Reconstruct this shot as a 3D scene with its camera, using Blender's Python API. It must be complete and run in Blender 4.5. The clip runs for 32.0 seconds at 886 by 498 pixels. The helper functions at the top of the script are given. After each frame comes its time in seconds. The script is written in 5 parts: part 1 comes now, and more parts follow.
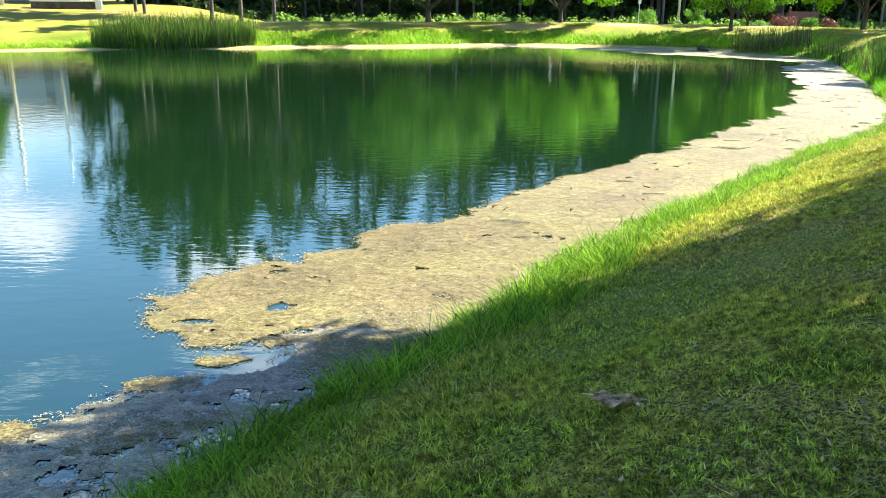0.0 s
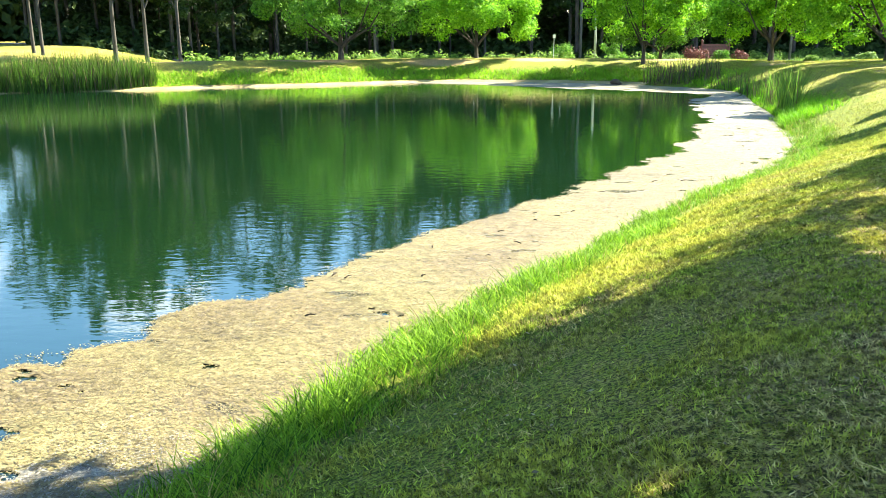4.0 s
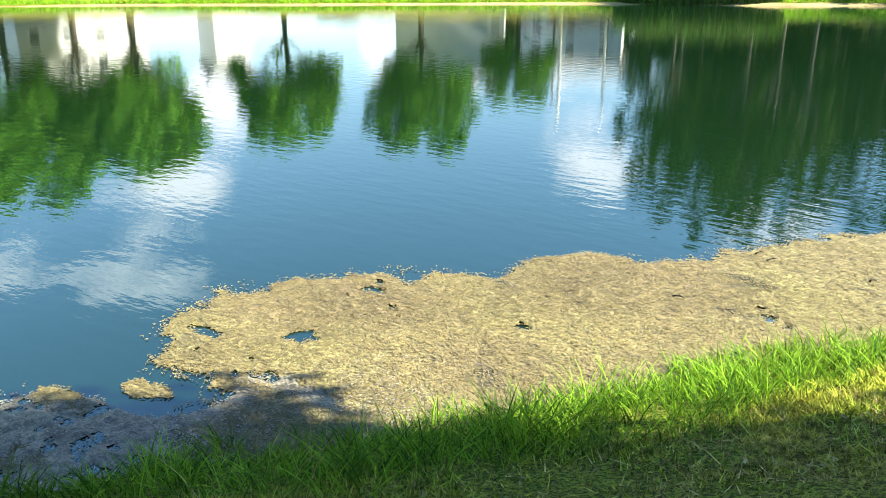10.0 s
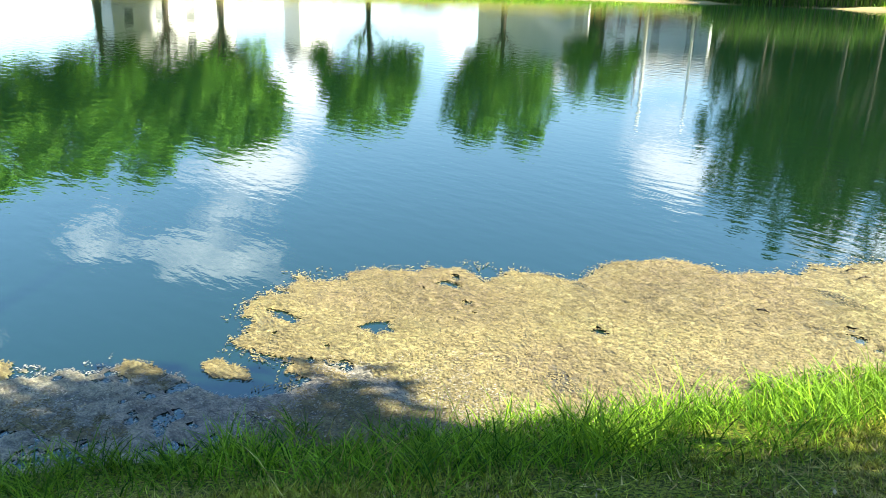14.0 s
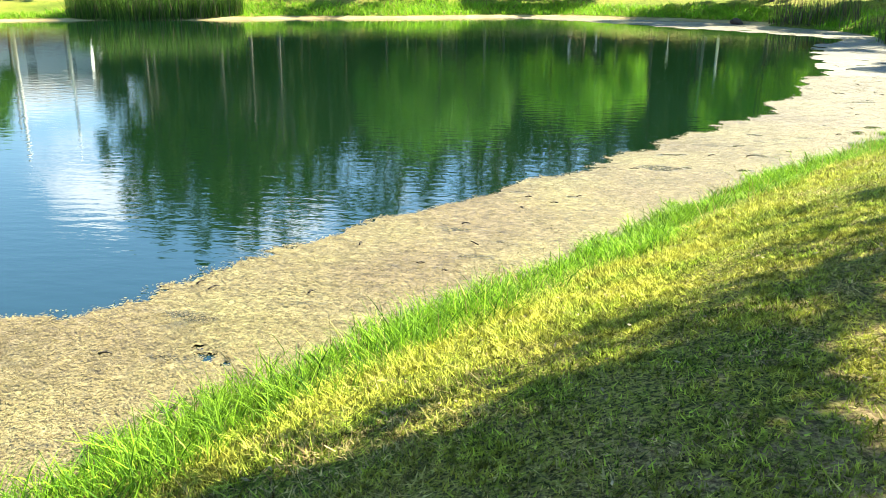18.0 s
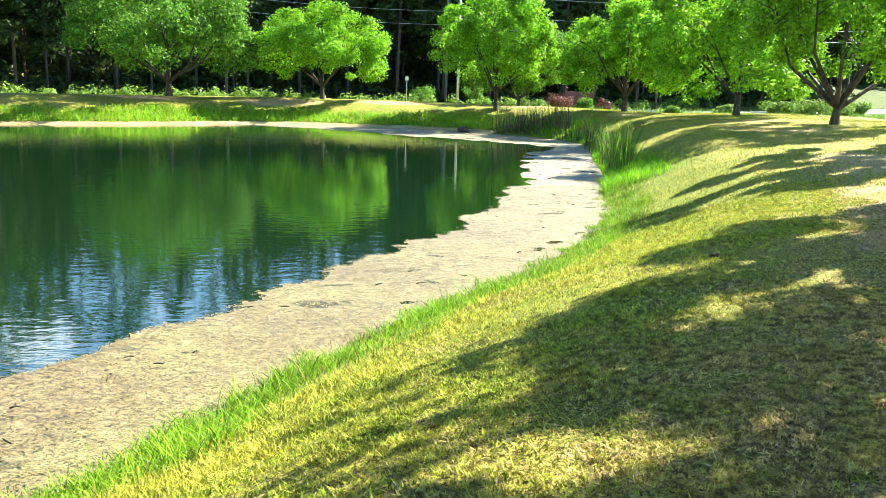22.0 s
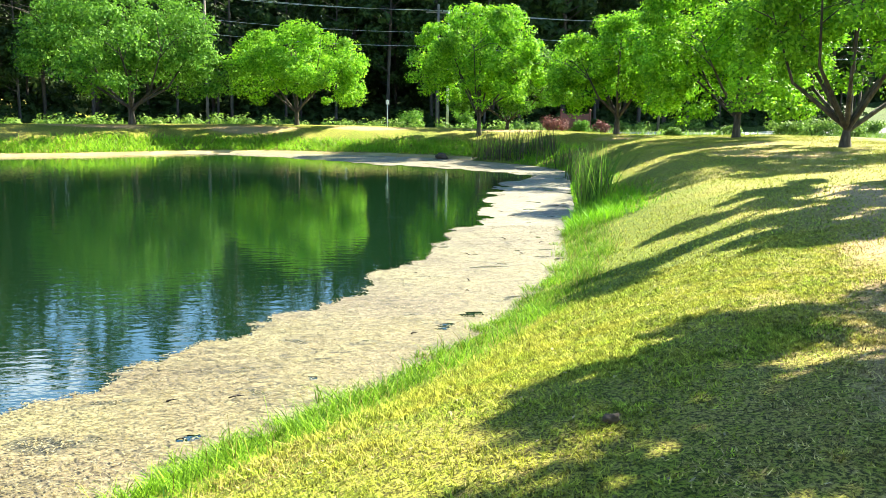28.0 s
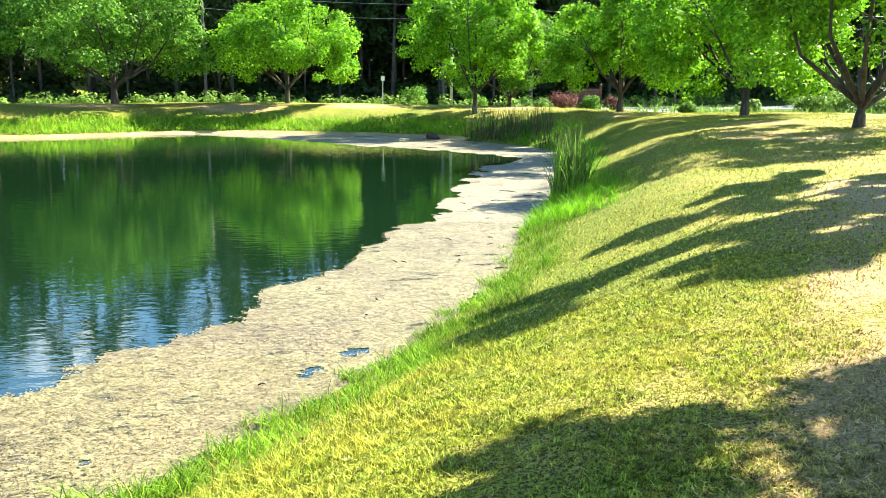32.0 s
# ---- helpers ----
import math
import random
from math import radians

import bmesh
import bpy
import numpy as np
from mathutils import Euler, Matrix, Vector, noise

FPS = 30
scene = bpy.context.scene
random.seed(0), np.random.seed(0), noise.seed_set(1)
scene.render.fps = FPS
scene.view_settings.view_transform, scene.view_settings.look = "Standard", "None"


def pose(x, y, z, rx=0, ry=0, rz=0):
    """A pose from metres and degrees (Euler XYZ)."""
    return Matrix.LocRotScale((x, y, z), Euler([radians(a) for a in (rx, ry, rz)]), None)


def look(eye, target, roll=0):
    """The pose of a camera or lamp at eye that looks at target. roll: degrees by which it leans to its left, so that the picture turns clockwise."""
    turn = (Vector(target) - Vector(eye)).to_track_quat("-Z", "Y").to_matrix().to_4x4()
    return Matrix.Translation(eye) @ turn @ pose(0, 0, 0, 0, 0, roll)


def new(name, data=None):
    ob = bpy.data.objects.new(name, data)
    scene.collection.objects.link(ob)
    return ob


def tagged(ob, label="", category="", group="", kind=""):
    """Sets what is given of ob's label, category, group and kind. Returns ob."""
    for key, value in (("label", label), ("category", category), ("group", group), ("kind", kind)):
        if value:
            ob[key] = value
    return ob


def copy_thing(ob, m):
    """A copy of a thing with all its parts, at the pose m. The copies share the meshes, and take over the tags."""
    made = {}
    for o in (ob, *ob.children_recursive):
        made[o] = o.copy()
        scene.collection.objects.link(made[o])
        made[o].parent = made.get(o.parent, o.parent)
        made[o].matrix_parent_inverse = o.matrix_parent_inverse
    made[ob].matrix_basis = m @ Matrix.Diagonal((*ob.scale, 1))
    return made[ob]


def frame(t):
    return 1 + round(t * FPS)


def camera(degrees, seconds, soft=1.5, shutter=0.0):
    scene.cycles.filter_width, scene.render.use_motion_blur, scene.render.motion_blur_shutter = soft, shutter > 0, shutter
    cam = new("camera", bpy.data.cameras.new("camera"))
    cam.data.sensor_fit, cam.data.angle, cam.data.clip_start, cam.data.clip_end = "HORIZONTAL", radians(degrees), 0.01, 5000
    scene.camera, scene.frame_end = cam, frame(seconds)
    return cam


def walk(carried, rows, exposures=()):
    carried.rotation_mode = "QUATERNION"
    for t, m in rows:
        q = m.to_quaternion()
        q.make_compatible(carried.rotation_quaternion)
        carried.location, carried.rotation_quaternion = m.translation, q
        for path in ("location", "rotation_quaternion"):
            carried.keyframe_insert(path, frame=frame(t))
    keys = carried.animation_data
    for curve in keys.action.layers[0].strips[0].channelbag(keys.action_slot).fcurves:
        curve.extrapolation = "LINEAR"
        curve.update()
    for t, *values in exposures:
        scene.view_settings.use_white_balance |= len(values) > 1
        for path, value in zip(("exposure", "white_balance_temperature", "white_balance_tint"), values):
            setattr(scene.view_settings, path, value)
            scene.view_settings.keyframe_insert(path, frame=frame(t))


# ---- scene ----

cam = camera(55.9, 32.0, soft=0.9)
PATH = [
    (0, (-0.053, 0.235, 2.666), (-0.055, 2.152, 2.099), 0.5),
    (0.5, (0.066, 0.449, 2.663), (0.089, 2.368, 2.101), 0.6),
    (1, (0.195, 0.628, 2.666), (0.237, 2.548, 2.108), 0.7),
    (1.5, (0.358, 0.842, 2.676), (0.42, 2.77, 2.146), 0.9),
    (2, (0.449, 1.049, 2.648), (0.517, 2.982, 2.141), 0.9),
    (2.5, (0.608, 1.278, 2.631), (0.682, 3.212, 2.127), 0.6),
    (3, (0.811, 1.398, 2.671), (0.896, 3.332, 2.172), 0.4),
    (3.5, (0.976, 1.605, 2.661), (1.094, 3.54, 2.169), -0.0),
    (5.5, (1.885, 2.313, 2.695), (2.069, 4.247, 2.222), 0.0),
    (6, (2.125, 2.453, 2.742), (2.313, 4.39, 2.278), 0.1),
    (6.5, (2.298, 2.662, 2.719), (2.478, 4.599, 2.253), 0.5),
    (7, (2.457, 2.807, 2.747), (2.513, 4.75, 2.276), 1.8),
    (7.5, (2.599, 2.977, 2.741), (2.284, 4.892, 2.259), 1.0),
    (8, (2.694, 3.178, 2.714), (2.212, 5.052, 2.21), 0.7),
    (8.5, (2.771, 3.314, 2.74), (2.054, 5.103, 2.205), 0.6),
    (9, (2.854, 3.415, 2.745), (1.842, 5.046, 2.184), -0.2),
    (9.5, (2.88, 3.487, 2.733), (1.728, 5.001, 2.117), -0.7),
    (10, (2.869, 3.496, 2.727), (1.701, 4.977, 2.06), -0.6),
    (10.5, (2.867, 3.505, 2.747), (1.73, 5.005, 2.071), -0.1),
    (11, (2.883, 3.503, 2.749), (1.837, 5.067, 2.073), 0.6),
    (11.5, (2.88, 3.54, 2.745), (1.965, 5.185, 2.07), 1.3),
    (12, (2.909, 3.544, 2.753), (2.121, 5.257, 2.087), 2.1),
    (12.5, (2.886, 3.562, 2.744), (2.062, 5.26, 2.083), 2.2),
    (13, (2.849, 3.525, 2.747), (1.849, 5.126, 2.086), 2.1),
    (13.5, (2.81, 3.473, 2.752), (1.559, 4.883, 2.083), 1.7),
    (15.5, (2.738, 3.607, 2.742), (1.423, 4.943, 2.045), 0.4),
    (16, (2.809, 3.73, 2.72), (1.707, 5.248, 2.026), 1.3),
    (16.5, (2.904, 3.942, 2.712), (2.075, 5.632, 2.035), 2.0),
    (17, (2.974, 4.113, 2.678), (2.446, 5.926, 2.017), 1.4),
    (17.5, (3.038, 4.285, 2.667), (2.751, 6.159, 2.031), 0.6),
    (18, (3.254, 4.481, 2.659), (3.113, 6.372, 2.023), 0.5),
    (18.5, (3.451, 4.61, 2.671), (3.46, 6.507, 2.035), 1.2),
    (19, (3.681, 4.747, 2.714), (3.832, 6.644, 2.1), 1.9),
    (19.5, (3.937, 4.935, 2.715), (4.22, 6.827, 2.131), 2.7),
    (20, (4.186, 5.143, 2.722), (4.569, 7.022, 2.153), 3.0),
    (20.5, (4.384, 5.383, 2.741), (4.77, 7.279, 2.235), 2.9),
    (21, (4.601, 5.627, 2.762), (4.968, 7.544, 2.322), 2.5),
    (21.5, (4.792, 5.902, 2.759), (5.164, 7.82, 2.335), 2.1),
    (22, (4.949, 6.147, 2.783), (5.347, 8.067, 2.386), 1.7),
    (22.5, (5.176, 6.314, 2.777), (5.587, 8.235, 2.401), 1.4),
    (23, (5.412, 6.533, 2.764), (5.836, 8.451, 2.392), 1.5),
    (23.5, (5.638, 6.803, 2.806), (6.069, 8.721, 2.437), 1.6),
    (24, (5.874, 7.038, 2.826), (6.302, 8.957, 2.459), 1.7),
    (24.5, (6.036, 7.296, 2.812), (6.461, 9.216, 2.447), 1.8),
    (25, (6.223, 7.553, 2.841), (6.639, 9.475, 2.476), 1.6),
    (25.5, (6.436, 7.84, 2.856), (6.855, 9.762, 2.493), 1.7),
    (27.5, (7.172, 9.109, 2.791), (7.539, 11.042, 2.431), 1.1),
    (28, (7.418, 9.41, 2.783), (7.787, 11.345, 2.44), 0.9),
    (28.5, (7.639, 9.612, 2.806), (8.003, 11.549, 2.468), 0.9),
    (29, (7.9, 9.978, 2.808), (8.265, 11.914, 2.468), 1.0),
    (29.5, (8.191, 10.213, 2.822), (8.557, 12.147, 2.467), 0.6),
    (30, (8.416, 10.467, 2.826), (8.785, 12.396, 2.449), 0.8),
    (30.5, (8.63, 10.62, 2.857), (9.001, 12.549, 2.482), 0.8),
    (31, (8.879, 10.855, 2.881), (9.252, 12.781, 2.492), 0.7),
    (31.5, (9.122, 11.053, 2.903), (9.47, 12.98, 2.497), 0.6),
    (32, (9.424, 11.403, 2.912), (9.734, 13.338, 2.509), 0.5),
]
walk(cam, [(t, look(eye, target, roll)) for t, eye, target, roll in PATH], exposures=[(t, stops, 7150, 9) for t, stops in ((0, 2.5), (1, 2.62), (4, 2.8), (7, 2.7), (8, 2.63), (9, 2.27), (11, 2.4), (13, 2.45), (16, 2.45), (19, 2.52), (22, 2.55), (26, 2.5), (32, 2.5))])

# world: clear afternoon sky with fair-weather clouds
SUN_DIR = Vector((0.866, 0.5, 0.0)).normalized()
SUN_EL = radians(39.5)
world = bpy.data.worlds.new("sky")
scene.world = world
world.use_nodes = True
wn, wl = world.node_tree.nodes, world.node_tree.links
wn.clear()
w_out = wn.new("ShaderNodeOutputWorld")
w_bg = wn.new("ShaderNodeBackground")
w_sky = wn.new("ShaderNodeTexSky")
w_sky.sky_type = "NISHITA"
w_sky.sun_disc = False
w_sky.sun_elevation = SUN_EL
w_sky.sun_rotation = math.atan2(SUN_DIR.x, SUN_DIR.y)
w_sky.air_density, w_sky.dust_density, w_sky.ozone_density = 1.0, 0.1, 2.5
w_co = wn.new("ShaderNodeTexCoord")
w_map = wn.new("ShaderNodeMapping")
w_map.inputs["Scale"].default_value = (1.0, 1.0, 2.6)
w_map.inputs["Rotation"].default_value = (0, 0, radians(-13))
w_map.inputs["Location"].default_value = (1.35, 0.1, 0.2)
w_no = wn.new("ShaderNodeTexNoise")
w_no.inputs["Scale"].default_value = 7.0
w_no.inputs["Detail"].default_value = 7
w_no.inputs["Roughness"].default_value = 0.5
w_ramp = wn.new("ShaderNodeValToRGB")
w_ramp.color_ramp.elements[0].position = 0.62
w_ramp.color_ramp.elements[1].position = 0.80
w_mix = wn.new("ShaderNodeMix")
w_mix.data_type = "RGBA"
w_mix.inputs[7].default_value = (6.5, 6.9, 8.1, 1)
wl.new(w_co.outputs["Generated"], w_map.inputs["Vector"])
wl.new(w_map.outputs[0], w_no.inputs["Vector"])
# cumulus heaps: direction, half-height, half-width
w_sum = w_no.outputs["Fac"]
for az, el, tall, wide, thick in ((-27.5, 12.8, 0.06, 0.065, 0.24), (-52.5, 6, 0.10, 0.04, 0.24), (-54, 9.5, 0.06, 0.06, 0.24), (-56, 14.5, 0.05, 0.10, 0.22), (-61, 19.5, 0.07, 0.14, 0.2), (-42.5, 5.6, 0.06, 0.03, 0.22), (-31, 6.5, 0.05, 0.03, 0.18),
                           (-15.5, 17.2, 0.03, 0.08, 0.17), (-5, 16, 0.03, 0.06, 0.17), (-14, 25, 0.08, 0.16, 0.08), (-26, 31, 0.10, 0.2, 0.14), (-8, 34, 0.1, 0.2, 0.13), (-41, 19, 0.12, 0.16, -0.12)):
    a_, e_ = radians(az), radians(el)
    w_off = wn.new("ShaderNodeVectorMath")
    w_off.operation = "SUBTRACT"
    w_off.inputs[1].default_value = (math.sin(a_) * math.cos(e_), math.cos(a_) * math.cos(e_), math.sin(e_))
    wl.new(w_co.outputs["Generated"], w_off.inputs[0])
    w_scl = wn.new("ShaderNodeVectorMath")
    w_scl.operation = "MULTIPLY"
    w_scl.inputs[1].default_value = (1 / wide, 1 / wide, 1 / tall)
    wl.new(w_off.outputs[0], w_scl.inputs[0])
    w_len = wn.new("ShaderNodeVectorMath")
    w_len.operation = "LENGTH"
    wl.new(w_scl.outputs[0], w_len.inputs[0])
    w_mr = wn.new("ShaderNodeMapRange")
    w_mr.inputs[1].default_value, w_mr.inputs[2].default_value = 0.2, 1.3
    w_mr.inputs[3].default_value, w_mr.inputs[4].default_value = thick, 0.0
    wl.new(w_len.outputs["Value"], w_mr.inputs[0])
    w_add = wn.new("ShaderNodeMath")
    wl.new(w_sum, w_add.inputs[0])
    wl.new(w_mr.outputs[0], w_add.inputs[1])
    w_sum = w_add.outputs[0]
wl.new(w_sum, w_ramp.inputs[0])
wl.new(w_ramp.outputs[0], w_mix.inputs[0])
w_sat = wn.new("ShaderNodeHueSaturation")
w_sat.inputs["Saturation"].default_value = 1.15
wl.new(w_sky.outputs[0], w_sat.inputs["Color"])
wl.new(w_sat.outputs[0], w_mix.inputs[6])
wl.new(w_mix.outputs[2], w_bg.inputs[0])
w_bg.inputs[1].default_value = 0.08
wl.new(w_bg.outputs[0], w_out.inputs[0])
sun = new("sun", bpy.data.lights.new("sun", "SUN"))
sun.data.energy = 5.0
sun.data.angle = radians(0.53)
sun.data.color = (1.0, 0.985, 0.86)
sun.matrix_world = look((0, 0, 60), tuple(Vector((0, 0, 60)) - (SUN_DIR * math.cos(SUN_EL) + Vector((0, 0, math.sin(SUN_EL))))))


# ---- helpers for meshes and materials ----
def mesh_np(name, verts, faces, mat=None, smooth=False):
    """One mesh from arrays: verts (n, 3), faces (m, k)."""
    me = bpy.data.meshes.new(name)
    verts = np.asarray(verts, np.float32)
    faces = np.asarray(faces, np.int32)
    m, k = faces.shape
    me.vertices.add(len(verts))
    me.vertices.foreach_set("co", verts.ravel())
    me.loops.add(m * k)
    me.loops.foreach_set("vertex_index", faces.ravel())
    me.polygons.add(m)
    me.polygons.foreach_set("loop_start", np.arange(0, m * k, k, dtype=np.int32))
    me.polygons.foreach_set("use_smooth", np.full(m, smooth))
    me.update(calc_edges=True)
    if mat:
        me.materials.append(mat)
    return me


def mesh_bm(name, bm, mat=None, smooth=False):
    me = bpy.data.meshes.new(name)
    bm.to_mesh(me)
    bm.free()
    if smooth:
        me.polygons.foreach_set("use_smooth", np.ones(len(me.polygons), bool))
    if mat:
        me.materials.append(mat)
    return me


def part(name, data, parent=None, label="", at=None):
    ob = new(name, data)
    if parent is not None:
        ob.parent = parent
    if at is not None:
        ob.location = at
    if label:
        ob["label"] = label
    return ob


def thing(name, at, label, category, group="", kind="", turn=0.0):
    ob = new(name)
    ob.location = at
    ob.rotation_euler = (0, 0, radians(turn))
    return tagged(ob, label, category, group, kind)


def box(bm, c, s, bevel=0.0, rz=0.0, rx=0.0, ry=0.0):
    m = Matrix.Translation(c) @ Euler((rx, ry, rz)).to_matrix().to_4x4() @ Matrix.Diagonal((*s, 1))
    r = bmesh.ops.create_cube(bm, size=1.0, matrix=m)
    if bevel > 0:
        es = {e for v in r["verts"] for e in v.link_edges}
        bmesh.ops.bevel(bm, geom=list(es), offset=bevel, segments=2, affect="EDGES")
    return bm


def boxes(name, mat, *rows, bevel=0.0):
    bm = bmesh.new()
    for c, s in rows:
        box(bm, c, s, bevel)
    return mesh_bm(name, bm, mat)


def rod(bm, a, b, r0, r1=None, n=10):
    a, b = Vector(a), Vector(b)
    d = b - a
    m = Matrix.Translation((a + b) / 2) @ d.to_track_quat("Z", "Y").to_matrix().to_4x4()
    bmesh.ops.create_cone(bm, cap_ends=True, segments=n, radius1=r0, radius2=r0 if r1 is None else r1, depth=d.length, matrix=m)
    return bm


def rods(name, mat, *rows, n=10):
    bm = bmesh.new()
    for row in rows:
        rod(bm, *row, n=n)
    return mesh_bm(name, bm, mat, smooth=True)


def hash2(i, j, seed):
    h = np.sin(i * 127.1 + j * 311.7 + seed * 74.7) * 43758.5453
    return h - np.floor(h)


def vnoise(x, y, seed=0.0):
    """Smooth value noise in [0, 1]."""
    i, j = np.floor(x), np.floor(y)
    u, v = x - i, y - j
    u, v = u * u * (3 - 2 * u), v * v * (3 - 2 * v)
    a, b = hash2(i, j, seed), hash2(i + 1, j, seed)
    c, d = hash2(i, j + 1, seed), hash2(i + 1, j + 1, seed)
    return a + (b - a) * u + (c - a) * v + (a - b - c + d) * u * v


def fbm(x, y, seed=0.0, octaves=4):
    s, amp, tot = 0.0, 1.0, 0.0
    for k in range(octaves):
        ca, sa = math.cos(0.6 + 1.1 * k) * 2**k, math.sin(0.6 + 1.1 * k) * 2**k
        s = s + amp * vnoise(x * ca - y * sa, x * sa + y * ca, seed + k * 3.1)
        tot += amp
        amp *= 0.5
    return s / tot


def mat_new(name):
    m = bpy.data.materials.new(name)
    m.use_nodes = True
    nt = m.node_tree
    return m, nt, nt.nodes["Principled BSDF"]


def noise_mat(name, cols, scale=2.0, rough=0.8, bump=0.3, fine=40.0, metal=0.0, spec=0.4, stretch=(1, 1, 1), random=0.0, dist=0.02):
    """Base colours mixed by noise at two scales, with fine relief."""
    m, nt, p = mat_new(name)
    n, l = nt.nodes, nt.links
    co = n.new("ShaderNodeTexCoord")
    mp = n.new("ShaderNodeMapping")
    mp.inputs["Scale"].default_value = stretch
    l.new(co.outputs["Object"], mp.inputs[0])
    a = n.new("ShaderNodeTexNoise")
    a.inputs["Scale"].default_value = scale
    a.inputs["Detail"].default_value = 6
    b = n.new("ShaderNodeTexNoise")
    b.inputs["Scale"].default_value = fine
    b.inputs["Detail"].default_value = 4
    l.new(mp.outputs[0], a.inputs["Vector"])
    l.new(mp.outputs[0], b.inputs["Vector"])
    mx = n.new("ShaderNodeMath")
    mx.operation = "MULTIPLY_ADD"
    mx.inputs[1].default_value = 0.4
    l.new(b.outputs["Fac"], mx.inputs[0])
    sc = n.new("ShaderNodeMath")
    sc.operation = "MULTIPLY"
    sc.inputs[1].default_value = 0.6
    l.new(a.outputs["Fac"], sc.inputs[0])
    l.new(sc.outputs[0], mx.inputs[2])
    r = n.new("ShaderNodeValToRGB")
    els = r.color_ramp.elements
    for k, c in enumerate(cols):
        pos = 0.36 + 0.28 * k / max(1, len(cols) - 1)
        e = els[k] if k < 2 else els.new(pos)
        e.position = pos
        e.color = (*c, 1)
    l.new(mx.outputs[0], r.inputs[0])
    src = r.outputs[0]
    if random:
        oi = n.new("ShaderNodeObjectInfo")
        hs = n.new("ShaderNodeHueSaturation")
        mr = n.new("ShaderNodeMapRange")
        mr.inputs[3].default_value, mr.inputs[4].default_value = 1 - random, 1 + random
        l.new(oi.outputs["Random"], mr.inputs[0])
        l.new(mr.outputs[0], hs.inputs["Value"])
        l.new(src, hs.inputs["Color"])
        src = hs.outputs[0]
    l.new(src, p.inputs["Base Color"])
    p.inputs["Roughness"].default_value = rough
    p.inputs["Metallic"].default_value = metal
    p.inputs["Specular IOR Level"].default_value = spec
    if bump:
        bp = n.new("ShaderNodeBump")
        bp.inputs["Strength"].default_value = bump
        bp.inputs["Distance"].default_value = dist
        l.new(b.outputs["Fac"], bp.inputs["Height"])
        l.new(bp.outputs[0], p.inputs["Normal"])
    return m


def leaf_mat(name, dark, light, trans=0.42, rough=0.6, spec=0.15):
    """Leaves: each island its own shade, part of the light passes through."""
    m, nt, p = mat_new(name)
    n, l = nt.nodes, nt.links
    g = n.new("ShaderNodeNewGeometry")
    r = n.new("ShaderNodeValToRGB")
    r.color_ramp.elements[0].color = (*dark, 1)
    r.color_ramp.elements[1].color = (*light, 1)
    l.new(g.outputs["Random Per Island"], r.inputs[0])
    co = n.new("ShaderNodeTexCoord")
    no = n.new("ShaderNodeTexNoise")
    no.inputs["Scale"].default_value = 0.9
    l.new(co.outputs["Object"], no.inputs["Vector"])
    hs = n.new("ShaderNodeHueSaturation")
    mr = n.new("ShaderNodeMapRange")
    mr.inputs[1].default_value, mr.inputs[2].default_value = 0.3, 0.7
    mr.inputs[3].default_value, mr.inputs[4].default_value = 0.75, 1.25
    l.new(no.outputs["Fac"], mr.inputs[0])
    l.new(mr.outputs[0], hs.inputs["Value"])
    l.new(r.outputs[0], hs.inputs["Color"])
    l.new(hs.outputs[0], p.inputs["Base Color"])
    p.inputs["Roughness"].default_value = rough
    p.inputs["Specular IOR Level"].default_value = spec
    tr = n.new("ShaderNodeBsdfTranslucent")
    l.new(hs.outputs[0], tr.inputs["Color"])
    mx = n.new("ShaderNodeMixShader")
    mx.inputs[0].default_value = trans
    l.new(p.outputs[0], mx.inputs[1])
    l.new(tr.outputs[0], mx.inputs[2])
    l.new(mx.outputs[0], n["Material Output"].inputs["Surface"])
    return m


